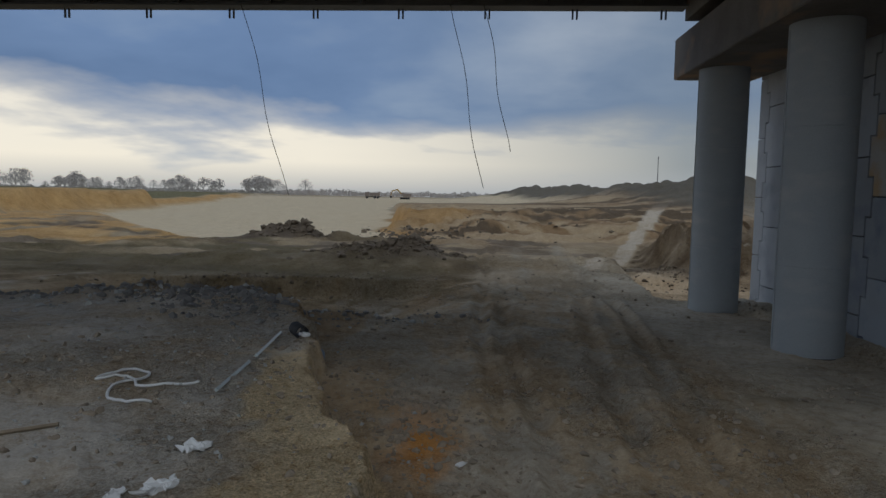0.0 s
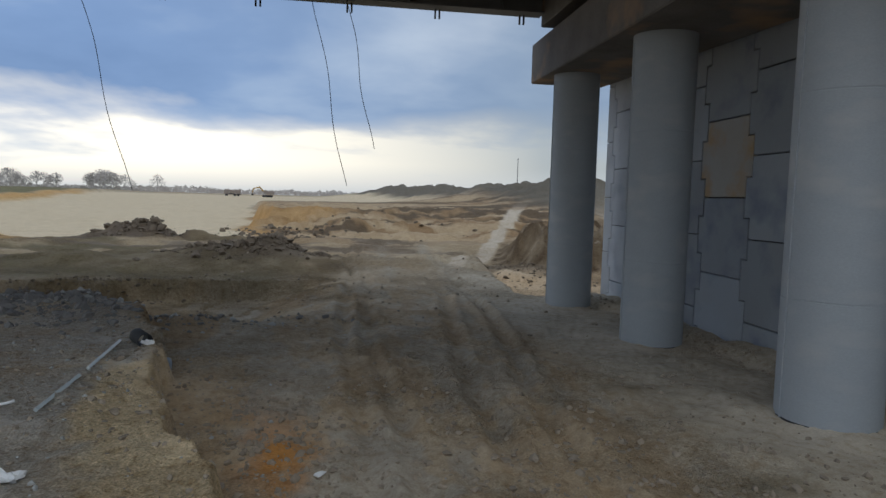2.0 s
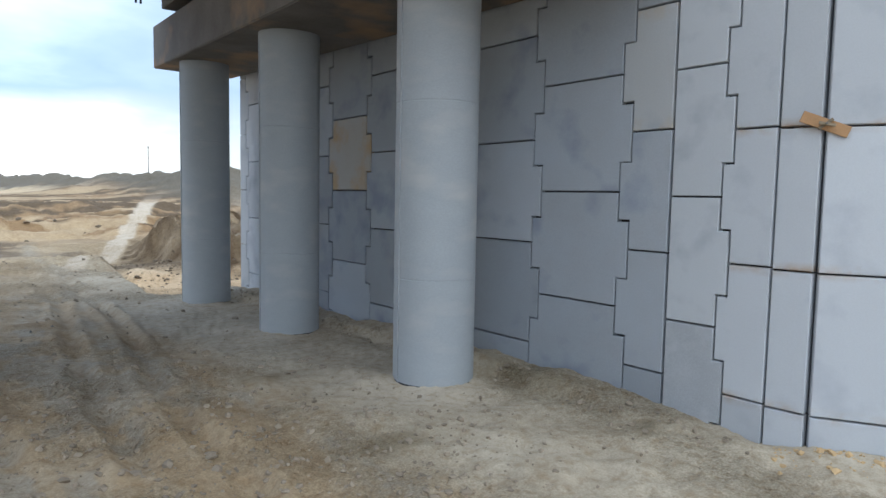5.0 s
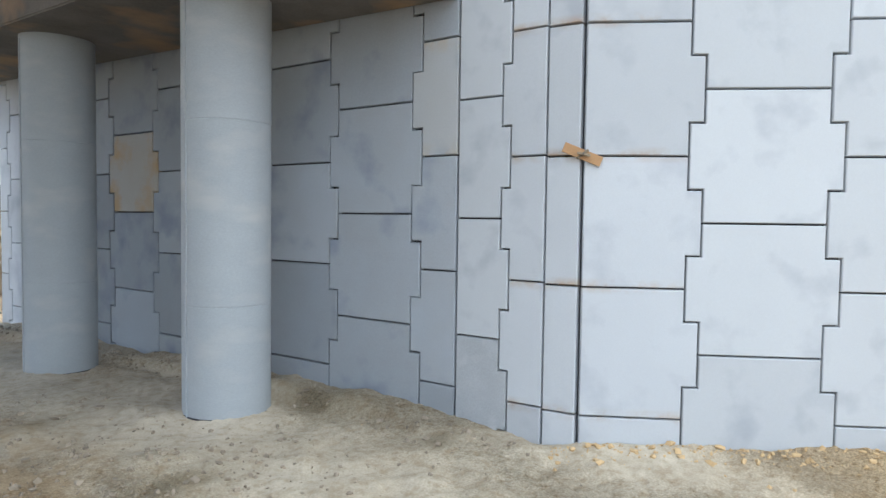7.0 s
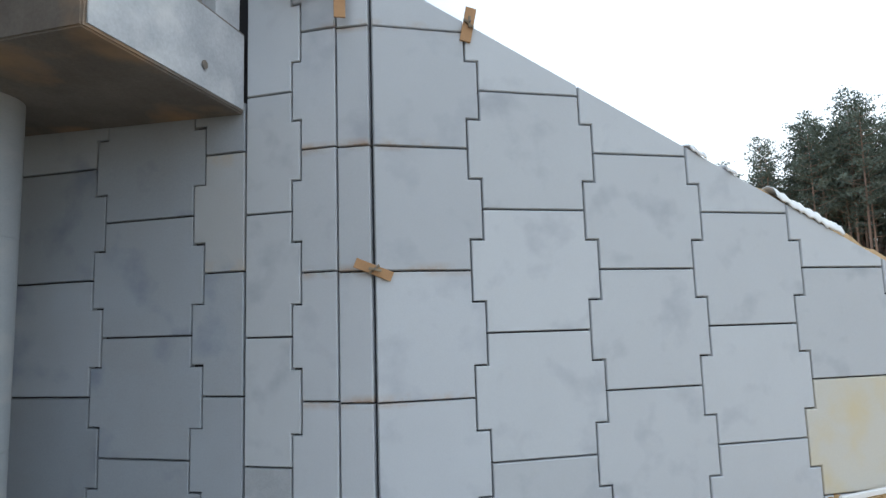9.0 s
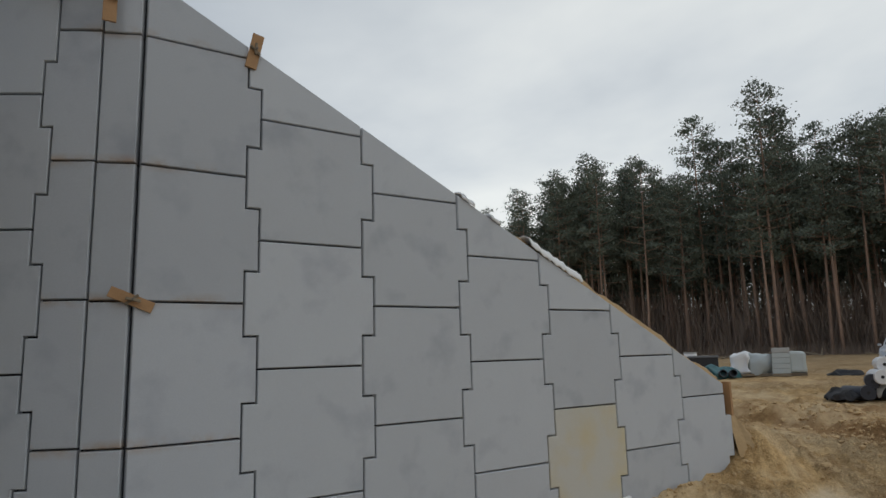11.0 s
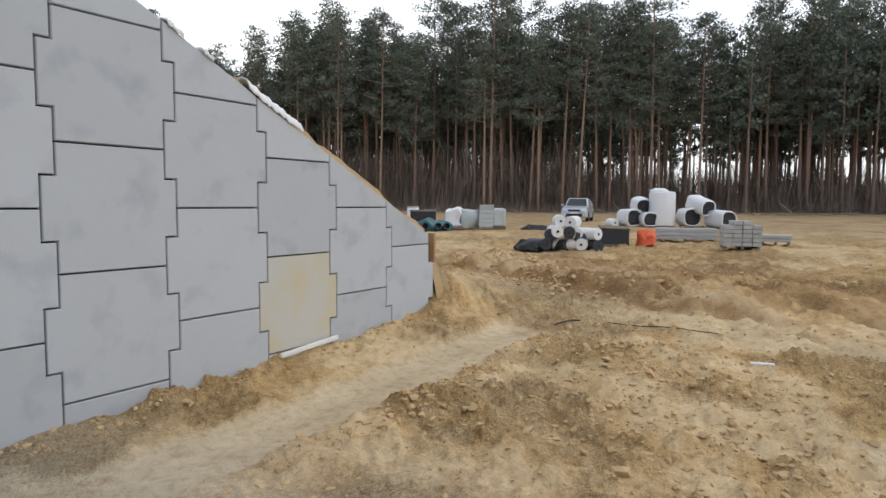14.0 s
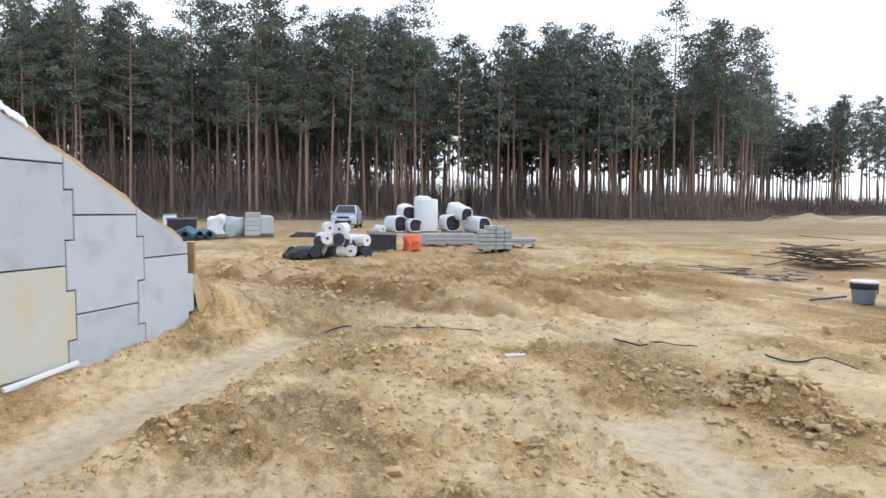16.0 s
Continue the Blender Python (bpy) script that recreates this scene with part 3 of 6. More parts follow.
    c = over(c, plateau, ease(-x - 0.1 * (y - 20), 7.6, 10.5) * ease(y, 16.5, 19) * (1 - ease(y - 0.6 * np.clip(-25 - x, 0, 40), 38, 44)) * (0.8 + 0.5 * n1))
    streak = ease(fbm(x * 0.12, y * 0.45, 46), 0.03, 0.22) * ease(y, 22, 30) * (1 - ease(y, 80, 110))
    c = over(c, np.array([0.50, 0.40, 0.27]), streak * 0.7)
    c = over(c, dark * 1.5, ease(fbm(x * 0.2, y * 0.6, 47), 0.14, 0.32) * ease(y, 18, 26) * (1 - ease(y, 70, 95)) * 0.7)
    c = over(c, field, ease(pit_rim(x, y), 0.5, 3) * ease(y, 36, 40) * np.maximum(ease(-spur_side(x, y), 0.3, 1.5), ease(y + 0.5 * x, 150, 175)))
    scarp = np.exp(-((spur_side(x, y) - 0.4) / 1.3) ** 2) * ease(y, 46, 58) * (1 - ease(y, 100, 140))
    c = over(c, np.array([0.50, 0.31, 0.13]), scarp)
    terrace = ease(spur_side(x, y), 0.8, 2.5) * ease(y, 42, 52) * (1 - ease(y, 120, 150)) * (1 - ease(x - 0.30 * (y - 24), 6, 14))
    band = fbm(x * 0.07, y * 0.33, 89) + 0.3 * fbm(x * 0.5, y * 0.8, 90)
    c = over(c, np.array([0.31, 0.20, 0.105]), terrace * 0.8)
    c = over(c, np.array([0.56, 0.44, 0.29]), terrace * ease(band, 0.07, 0.16) * 0.7)
    c = over(c, np.array([0.11, 0.085, 0.06]), terrace * ease(-band, 0.05, 0.15) * 0.8)
    brow = np.exp(-((y - 73 - 3 * fbm(x * 0.3, x * 0, 92)) / 5.0) ** 2) * ease(spur_side(x, y), 0, 1) * (1 - ease(x, -10, -6))
    c = over(c, np.array([0.50, 0.31, 0.13]), brow * 0.85)
    c = over(c, cut, ease(y, 45, 60) * np.exp(-(left_cliff(x, y) / 3.0) ** 2) * (1 - ease(y, 230, 300)))
    c = over(c, grass, ease(-left_cliff(x, y), 1.5, 5) * ease(y, 66, 72) * 0.9)
    c = over(c, cut, ease(-x, 23, 30) * ease(y - 0.3 * np.clip(-x - 25, 0, 30), 30, 36) * (1 - ease(y, 85, 110)) * (1 - ease(pit_rim(x, y), 2, 5)) * ease(n1, -0.3, 0.1) * 0.85)
    c = over(c, pale, ease(blob(x, y, 12.0, 165.0, 16.0, 26.0), 0.3, 0.6) * 0.9)
    path_off = np.abs(x - (-2.5 + 0.31 * (y - 24) + 0.8 * vnoise(x * 0, y * 0.25, 33))) / (0.12 + 0.012 * y)
    c = over(c, np.array([0.60, 0.52, 0.42]), (1 - ease(path_off, 0.7, 1.1)) * ease(y, 19, 23) * (1 - ease(y, 80, 110)))
    for off in (-1.0, 1.0):
        rut = np.exp(-((x - (-5.4 + 0.07 * (y - 10) + 0.25 * np.sin(y * 0.35)) - off * 1.1) / 0.3) ** 2)
        c = over(c, dust * 0.8, rut * ease(y, 0, 5) * (1 - ease(y, 30, 50)) * (0.45 + n2))
    c = over(c, np.array([0.34, 0.21, 0.10]), ease(q + n2, 12.8, 13.6) * (1 - ease(q, 19, 24)) * ease(fbm(x * 0.5, y * 0.5, 44) + 0.6 * fbm(x * 2.2, y * 3.5, 72), -0.08, 0.16) * 0.8)
    c = over(c, np.array([0.34, 0.21, 0.10]), ease(fbm(x * 1.3, y * 3.4, 45), 0.12, 0.34) * ease(q, 8, 12) * 0.45)
    c = over(c, np.array([0.66, 0.50, 0.33]), ease(x - (-2.4 + 0.10 * (y - 15)), 0.3, 0.9) * ease(y, 15.0, 16.5) * (1 - ease(y, 24, 27)) * 0.95)
    c = over(c, np.array([0.125, 0.088, 0.055]), ease(blob(x, y, 5.8, 32.5, 4.9, 8.5, -14), 0.2, 0.42) * ease(path_off, 0.9, 1.4) * (0.75 + n2))
    c = over(c, np.array([0.16, 0.145, 0.12]), ease(np.exp(-((x - (38 - 0.11 * (y - 140))) / 18.0) ** 2), 0.15, 0.5) * ease(y, 80, 110) * 0.95)
    over_scarp = -(y + 13.2 + 0.19 * (9.0 - x) + 0.5 * vnoise(x * 0.6, x * 0, 20) + 0.2 * vnoise(x * 2.1, x * 0, 28))
    along_scarp = ease(x, -0.5, 3.0) * (1 - ease(x, 11.5, 14.0))
    c = over(c, np.array([0.58, 0.45, 0.28]), np.exp(-((over_scarp + 1.35) / 0.75) ** 2) * ease(x, -7, -2) * (1 - ease(x, 8, 11)) * 0.85)
    c = over(c, np.array([0.30, 0.18, 0.085]), np.exp(-((over_scarp + 0.02 + 0.25 * n2) / 0.17) ** 2) * along_scarp * 0.85)
    c = over(c, np.array([0.38, 0.24, 0.12]), ease(over_scarp, 0.1, 0.5) * (1 - ease(over_scarp, 3.0, 6.5)) * along_scarp * ease(fbm(x * 0.8, y * 1.6, 91), -0.05, 0.2) * 0.55)
    c = over(c, dark * 1.3, np.clip(blob(x, y, -10.4, 25.0, 3.4, 1.8, 10) + blob(x, y, -19.6, 40.5, 3.4, 2.2), 0, 1) * 0.85)
    # damp hollows near the columns
    damp = blob(x, y, -3.25, 2.75, 0.5, 0.28, -20) + blob(x, y, -0.75, 1.35, 0.28, 0.2, 30) + blob(x, y, -3.3, 5.8, 0.5, 0.25, 10) + 0.8 * blob(x, y, -0.55, 3.6, 0.35, 1.0)
    c = over(c, np.array([0.20, 0.165, 0.105]), np.clip(damp, 0, 1) * (0.75 + n2))
    tone = fbm(x * 0.9, y * 0.3, 49) + 0.5 * fbm(x * 4, y * 2.5, 65)
    near_road = under * ease(-x, 2.8, 4.2) * (1 - ease(y, 14, 20)) * (1 - on_bank)
    c = over(c, np.array([0.44, 0.40, 0.34]), near_road * ease(tone, 0.04, 0.2) * 0.7)
    c = over(c, np.array([0.42, 0.31, 0.19]), near_road * ease(-tone, 0.1, 0.28) * 0.55)
    c = over(c, np.array([0.56, 0.27, 0.075]), blob(x, y, -7.75, 3.7, 0.30, 0.9, 10) * ease(n2, -0.2, 0.05))
    return c


def soil_grain(x, y):
    """How coarse the soil is: low on rolled dust and wheel paths, high on churned earth."""
    q = 0.55 * x - 0.83 * y
    n1, n2 = fbm(x * 0.45, y * 0.45, 61), fbm(x * 1.4, y * 1.4, 62)
    g = 0.66 + 1.5 * n1 + 0.75 * n2
    smooth = wheel_path(x, y)
    smooth = np.maximum(smooth, np.exp(-((x + 2.2 + 0.6 * n1) / 1.2) ** 2) * ease(-q, -2, 1.5) * (1 - ease(y, 12, 16)))
    for k in range(2):
        v = y + 15.1 + 2.1 * k + 0.10 * (x - 3) + 0.35 * np.sin(x * 0.4)
        smooth = np.maximum(smooth, np.exp(-(v / 0.5) ** 2) * ease(x, -9, -5) * (1 - ease(x, 9, 13)) * 0.8)
    smooth = np.maximum(smooth, ease(pit_rim(x, y), 2, 5) * ease(y, 38, 42) * 0.7)
    return np.clip(g * (1 - 0.8 * np.clip(smooth, 0, 1)), 0.12, 1.0)


def build_ground():
    # finer rays over the earthworks ahead and the sand beside the wing wall than behind the bank
    rays = np.radians(np.concatenate([np.arange(-66, 70, 0.23), np.arange(70, 127, 0.14), np.arange(127, 294, 2.0)]))
    turns, radii = len(rays), [0.0]
    r = 0.8
    while r < 1500:
        radii.append(r)
        r += max(0.040, r * 0.0120) if r < 22 else (r * 0.0135 if r < 190 else r * 0.03)
    rr, aa = np.meshgrid(np.array(radii[1:]), rays, indexing="ij")
    x, y = -7.0 + rr * np.cos(aa), -2.8 + rr * np.sin(aa)
    z = ground_height(x, y)
    rows = len(radii) - 1
    co = np.concatenate([np.stack([x, y, z], -1).reshape(-1, 3), [[-7.0, -2.8, float(ground_height(-7.0, -2.8))]]])
    i = np.arange(rows - 1)[:, None] * turns
    j = np.arange(turns)[None, :]
    k = (j + 1) % turns
    quads = np.stack([i + j, i + turns + j, i + turns + k, i + k], -1).reshape(-1, 4)
    fan = [(len(co) - 1, a, (a + 1) % turns) for a in range(turns)]
    me = bpy.data.meshes.new("ground")
    me.from_pydata(co.tolist(), [], quads.tolist() + fan)
    me.materials.append(SOIL)
    soil = me.attributes.new("soil", "FLOAT_COLOR", "POINT")
    rgb = soil_colour(co[:, 0], co[:, 1])
    soil.data.foreach_set("color", np.concatenate([rgb, soil_grain(co[:, 0], co[:, 1])[:, None]], 1).ravel().astype(np.float32))
    me.shade_smooth()
    tagged(new("ground", me), "churned bare sand and mud of a road building site", "ground", kind="structure")


build_ground()


def on_ground(x, y, lift=0.0):
    return float(ground_height(np.array(x), np.array(y))) + lift


# ---- panel walls ----
ROW, PITCH, NARROW = 1.5, 1.507, 1.344
STEP = PITCH - NARROW
ANGLE = radians(28.73)


def clip(poly, a, b, c):
    """Keeps the side a*s + b*z <= c of a polygon."""
    out = []
    for p, q in zip(poly, poly[1:] + poly[:1]):
        fp, fq = a * p[0] + b * p[1] - c, a * q[0] + b * q[1] - c
        if fp <= 0:
            out.append(p)
        if (fp < 0 < fq) or (fq < 0 < fp):
            k = fp / (fp - fq)
            out.append((p[0] + k * (q[0] - p[0]), p[1] + k * (q[1] - p[1])))
    return out


def shrink(poly, d):
    """The polygon moved inwards by d; it runs anticlockwise."""
    out, n = [], len(poly)
    for k in range(n):
        p0, p1, p2 = Vector(poly[k - 1]), Vector(poly[k]), Vector(poly[(k + 1) % n])
        e1, e2 = (p1 - p0).normalized(), (p2 - p1).normalized()
        n1, n2 = Vector((-e1.y, e1.x)), Vector((-e2.y, e2.x))
        m = n1 + n2
        m = m / max(0.3, m.dot(n1)) if m.length > 1e-6 else n1
        out.append(tuple(p1 + d * m))
    return out


def clean(poly):
    out = []
    for p in poly:
        if not out or (Vector(p) - Vector(out[-1])).length > 0.012:
            out.append(p)
    while len(out) > 1 and (Vector(out[0]) - Vector(out[-1])).length <= 0.012:
        out.pop()
    return out


def outline(left, right, z0, step_left=True, step_right=True, row=ROW, step=STEP):
    """A panel between two joints: wider by a step in its middle half."""
    a, b = z0 + row * 0.25, z0 + row * 0.75
    l2, r2 = left - (step if step_left else 0), right + (step if step_right else 0)
    poly = [(left, z0), (right, z0)]
    if step_right:
        poly += [(right, a), (r2, a), (r2, b), (right, b)]
    poly += [(right, z0 + row), (left, z0 + row)]
    if step_left:
        poly += [(left, b), (l2, b), (l2, a), (left, a)]
    return poly


def panel(poly, base, material, parent, gap=0.011, proud=0.0, label=""):
    """One precast panel, chamfered round its face; base maps along, up, out."""
    poly = clean(poly)
    if len(poly) < 3:
        return None
    area = sum(p[0] * q[1] - q[0] * p[1] for p, q in zip(poly, poly[1:] + poly[:1]))
    if area < 0.03:
        return None
    bm = bmesh.new()
    loops = []
    for d, depth in ((gap, -0.13), (gap, -0.012), (gap + 0.010, proud)):
        loops.append([bm.verts.new((p[0], p[1], depth)) for p in shrink(poly, d)])
    for a, b in zip(loops, loops[1:]):
        for k in range(len(poly)):
            m = (k + 1) % len(poly)
            bm.faces.new((a[k], a[m], b[m], b[k]))
    bm.faces.new(loops[-1])
    bm.normal_update()
    bmesh.ops.triangulate(bm, faces=[f for f in bm.faces if len(f.verts) > 4])
    bmesh.ops.recalc_face_normals(bm, faces=bm.faces)
    ob = part("panel", bm, material, parent, label)
    ob.matrix_basis = base
    return ob


def wall_frame(origin, along):
    """Axes along the wall, up, and out of its face."""
    along = Vector(along).normalized()
    out = along.cross((0, 0, 1))
    m = Matrix((along, Vector((0, 0, 1)), out)).transposed().to_4x4()
    m.translation = origin
    return m


def build_abutment():
    # along runs from the far end to the near corner, so that the face looks at the road
    frame_a = wall_frame((0, 0, 0), (0, -1, 0))
    wall = thing("wall_abutment", "abutment wall of interlocking grey precast concrete panels", "retaining wall", Matrix(), kind="structure")
    bm = boxed((0.3, 14.86 - 0.43, 8.2), pose(0.25, (14.86 + 0.43) / 2, 3.3))
    part("backing", bm, BACKING, wall)
    rng = random.Random(4)

    def add(left, right, z0, sl, sr, mat, top, step=STEP):
        poly = clip(outline(left, right, z0, sl, sr, ROW, step), 0, 1, top)
        poly = clip(poly, 0, -1, 0.5)
        poly = clip(poly, -1, 0, 14.86)
        panel(poly, frame_a, mat, wall, proud=rng.uniform(-0.004, 0.004))

    for i in range(0, 9):
        left = -(3.743 + PITCH * i)
        shift = 4.2 if i % 2 == 0 else 3.45
        for k in range(-4, 3):
            z0 = shift + ROW * k
            # panels below the deck take the copy with shade in its colour
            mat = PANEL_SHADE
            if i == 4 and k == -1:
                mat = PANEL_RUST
            # the daylit far end goes back to the lighter concrete
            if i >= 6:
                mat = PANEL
            if z0 < 6.6 and z0 + ROW > -0.5:
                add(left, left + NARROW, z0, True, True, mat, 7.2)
    for k in range(-4, 4):
        top = 7.6
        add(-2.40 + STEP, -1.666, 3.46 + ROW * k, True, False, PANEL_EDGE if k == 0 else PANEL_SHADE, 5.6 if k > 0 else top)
        add(-1.655, -1.023, 4.15 + ROW * (k - 1), False, True, PANEL_DARK if k == -2 else PANEL, top, 0.12)
        add(-0.903, -0.43, 3.40 + ROW * (k - 1), True, False, PANEL_CORNER, top, 0.12)
    # narrow corner strip, turned a little towards the wing
    turn = wall_frame((0, 0.425, 0), (0.044, -0.425, 0))
    for k in range(-4, 4):
        poly = clip(clip([(0, 3.38 + ROW * (k - 1)), (0.41, 3.38 + ROW * (k - 1)), (0.41, 3.38 + ROW * k), (0, 3.38 + ROW * k)], 0, 1, 7.3), 0, -1, 0.5)
        panel(poly, turn, PANEL_CORNER, wall)
    return wall


def build_wing():
    frame_w = wall_frame((0.044, 0, 0), (math.sin(ANGLE), -math.cos(ANGLE), 0))
    wall = thing("wall_wing", "sloping wing wall of pale interlocking precast concrete panels", "retaining wall", Matrix(), kind="structure")
    bm = bmesh.new()
    # backing slab cut along the slope
    side = [(0.02, -0.5), (10.25, -0.5), (10.25, 1.85), (0.02, 6.95)]
    rings = [[bm.verts.new(frame_w @ Vector((s, z, d))) for s, z in side] for d in (-0.10, -0.38)]
    bm.faces.new(rings[0])
    bm.faces.new(rings[1][::-1])
    for k in range(4):
        bm.faces.new((rings[0][k], rings[1][k], rings[1][(k + 1) % 4], rings[0][(k + 1) % 4]))
    bmesh.ops.recalc_face_normals(bm, faces=bm.faces)
    part("backing", bm, BACKING, wall)
    rng = random.Random(9)
    dz = -0.076

    def add(left, right, z0, sl, sr, mat):
        poly = clip(outline(left, right, z0, sl, sr), 0.5, 1, 7.12)
        poly = clip(poly, 0, -1, 0.6)
        panel(poly, frame_w, mat, wall, proud=rng.uniform(-0.004, 0.005))

    for k in range(-4, 4):      # first column at the corner
        add(0.02, 1.347 - STEP, 3.45 + dz + ROW * (k - 1), False, True, PANEL_CORNER)
    for i in range(6):
        left = 1.347 + PITCH * i
        shift = (4.2 if i % 2 == 0 else 3.45) + dz
        for k in range(-4, 3):
            z0 = shift + ROW * k
            if i == 5:
                add(left, left + 1.222, z0, True, False, PANEL) if k != -2 else None
                if k == -2:
                    poly = outline(left, left + 1.222, z0, True, True)
                    panel(clip(poly, 0.5, 1, 7.12), frame_w, PANEL, wall)
                continue
            mat = PANEL_YELLOW if (i == 3 and k == -2) else PANEL
            add(left, left + NARROW, z0, True, True, mat)
    return wall, frame_w


ABUTMENT = build_abutment()
WING, WING_FRAME = build_wing()


def build_embankment():
    """Sand fill behind both walls, sloping down along the wing wall to its free end."""
    bm = bmesh.new()
    cols = []
    for a in np.linspace(-1.0, 12.6, 137):
        past = max(a - 10.2, 0.0)
        top = 7.04 - 0.5 * max(a, 0) - 0.75 * past
        line = []
        for w in (-0.05 - 0.55 * past if past else 0.14, 0.19, 0.40, 0.9, 1.6, 3.0, 6.0, 12.0, 24.0):
            p = WING_FRAME @ Vector((a, 0, -w))
            rim = (0.11 + 0.13 * min(1.0, max(0.0, a - 4.6))) * (1.0 if past == 0 else 0.3) if w < 1.0 else 0.0
            h = max(top + rim - 0.02 * w - 0.10 * past * w, on_ground(p.x, p.y) - 0.25)
            h += 0.10 * (noise.noise(Vector((a * 1.7, w * 1.7, 0))) + 0.5 * noise.noise(Vector((a * 5, w * 5, 3)))) * (0.7 if w < 0.35 else 1)
            if w < 0.15:
                h = on_ground(p.x, p.y) - 0.1 if past else h - 0.25
            line.append(bm.verts.new((p.x, p.y, h)))
        cols.append(line)
    for a, b in zip(cols, cols[1:]):
        for k in range(len(a) - 1):
            bm.faces.new((a[k], b[k], b[k + 1], a[k + 1]))
    bmesh.ops.recalc_face_normals(bm, faces=bm.faces)
    ob = part("embankment", bm, SAND_FILL, smooth=True)
    tagged(ob, "sand embankment fill behind the sloping wing wall", "embankment", kind="structure")
    bm = boxed((26, 15.0, 7.2), pose(13.45, 7.6, 3.45))
    ob = part("approach_fill", bm, SAND_FILL)
    tagged(ob, "compacted sand fill behind the abutment wall", "embankment", kind="structure")


SAND_FILL = surface("sand_fill", (0.52, 0.36, 0.19), 0.95, 0.3, 1.5, 20, 0.6, 0.03, (0.40, 0.26, 0.13), coords="Object")
build_embankment()


# ---- bridge ----
def build_bridge():
    for x, y in ((-1.405, 4.43), (-1.37, 9.05), (-1.37, 13.68)):
        col = thing("bridge_column", "round grey cast concrete bridge column on a sand base", "column", pose(x, y, 0), "columns under the bridge")
        foot = on_ground(x - 0.3, y - 0.5) - 0.015
        prof = [(0.575, -0.6)]
        for z in (1.475, 3.855):
            prof += [(0.575, z - 0.012), (0.569, z - 0.006), (0.569, z + 0.006), (0.575, z + 0.012)]
        prof += [(0.575, 5.43 + 0.0272 * (y - 1.68) + 0.05)]
        part("shaft", lathe(prof, 64), COLUMN, col, smooth=True).data.set_sharp_from_angle(angle=radians(40))
        # thin dark ring at ground level
        part("base_collar", lathe([(0.582, -0.4), (0.582, foot), (0.576, foot + 0.005)], 48), BLACK, col, "dark ring round the foot")
        part("seam", boxed((0.03, 0.012, 5.6), pose(-0.575, 0.06, 2.75), 0.003), COLUMN, col)
    # cap beam, bottom rising to the far side
    cap = thing("cap_beam", "heavy concrete cap beam with brown formwork stains", "cap beam", Matrix(), kind="structure")
    corners = [(-2.56, 1.68), (-0.008, 1.68), (-0.008, 15.45), (-2.07, 15.45)]
    def prism(points, low, high):
        bm = bmesh.new()
        rise = lambda y: 0.0272 * (y - 1.68)
        under = [bm.verts.new((x, y, low + rise(y))) for x, y in points]
        over = [bm.verts.new((x, y, high + rise(y))) for x, y in points]
        bm.faces.new(under[::-1])
        bm.faces.new(over)
        for k in range(4):
            m = (k + 1) % 4
            bm.faces.new((under[k], under[m], over[m], over[k]))
        bmesh.ops.bevel(bm, geom=list(bm.edges), offset=0.02, segments=2, affect="EDGES")
        return bm
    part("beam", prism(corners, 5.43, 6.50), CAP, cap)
    # thin pale plate that gives the beam's end its sky-lit tone
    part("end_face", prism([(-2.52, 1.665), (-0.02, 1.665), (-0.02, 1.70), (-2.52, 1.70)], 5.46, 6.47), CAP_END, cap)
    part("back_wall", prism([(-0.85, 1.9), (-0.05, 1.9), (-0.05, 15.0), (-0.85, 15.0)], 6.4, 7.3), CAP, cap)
    part("wing_upstand", boxed((0.5, 0.25, 0.9), pose(-0.33, 1.83, 6.9), 0.01), CAP_END, cap)
    for x, z in ((-2.25, 6.22), (-0.85, 5.75)):
        part("tie_hole", lathe([(0.05, 0), (0.05, 0.012), (0.028, 0.014)], 16), CAP, cap, at=pose(x, 1.655, z, 90, 0, 0))
    # deck with steel girders
    deck = thing("bridge_deck", "bridge deck on dark steel girders seen from below", "bridge deck", Matrix(), kind="structure")
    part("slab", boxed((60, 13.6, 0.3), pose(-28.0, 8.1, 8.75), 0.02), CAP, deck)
    for y in (2.3, 5.4, 8.5, 11.6, 14.55):
        bm = bmesh.new()
        box(bm, (58, 0.04, 1.10), pose(-31.1, y, 7.995))
        box(bm, (58, 0.5, 0.05), pose(-31.1, y, 7.455))
        box(bm, (58, 0.4, 0.04), pose(-31.1, y, 8.56))
        for k in range(24):
            box(bm, (0.03, 0.36, 1.0), pose(-3.2 - 2.4 * k, y, 8.02))
        part("girder", bm, GIRDER, deck)
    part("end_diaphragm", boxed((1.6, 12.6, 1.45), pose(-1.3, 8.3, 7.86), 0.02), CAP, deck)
    for y in (2.3, 5.4, 8.5, 11.6, 14.2):
        part("bearing", lathe([(0.25, 0), (0.25, 0.6)], 24), GIRDER, deck, at=pose(-1.5, y, 6.5))
    for k in range(22):
        x = -2.65 - 2.24 * k
        for dx in (-0.055, 0.055):
            part("hanger_rod", boxed((0.045, 0.05, 0.25), pose(x + dx, 14.55, 7.28), 0.006), STEEL, deck)
    return deck


build_bridge()


def build_hanging_cables():
    for x, drop, drift in ((-13.47, 4.9, 1.15), (-8.02, 4.65, 0.85), (-7.18, 3.7, 0.68)):
        cable = thing("hanging_cable", "thin dark cable hanging loose from the bridge deck", "cable", pose(x, 14.3, 7.45), "cables hanging from the deck")
        pts = []
        for k in range(19):
            u = k / 18
            pts.append((drift * u + 0.05 * math.sin(9 * u + x), 0.03 * math.sin(7 * u), -drop * u))
        part("wire", tube(pts, 0.009, 5), WIRE, cable)


build_hanging_cables()


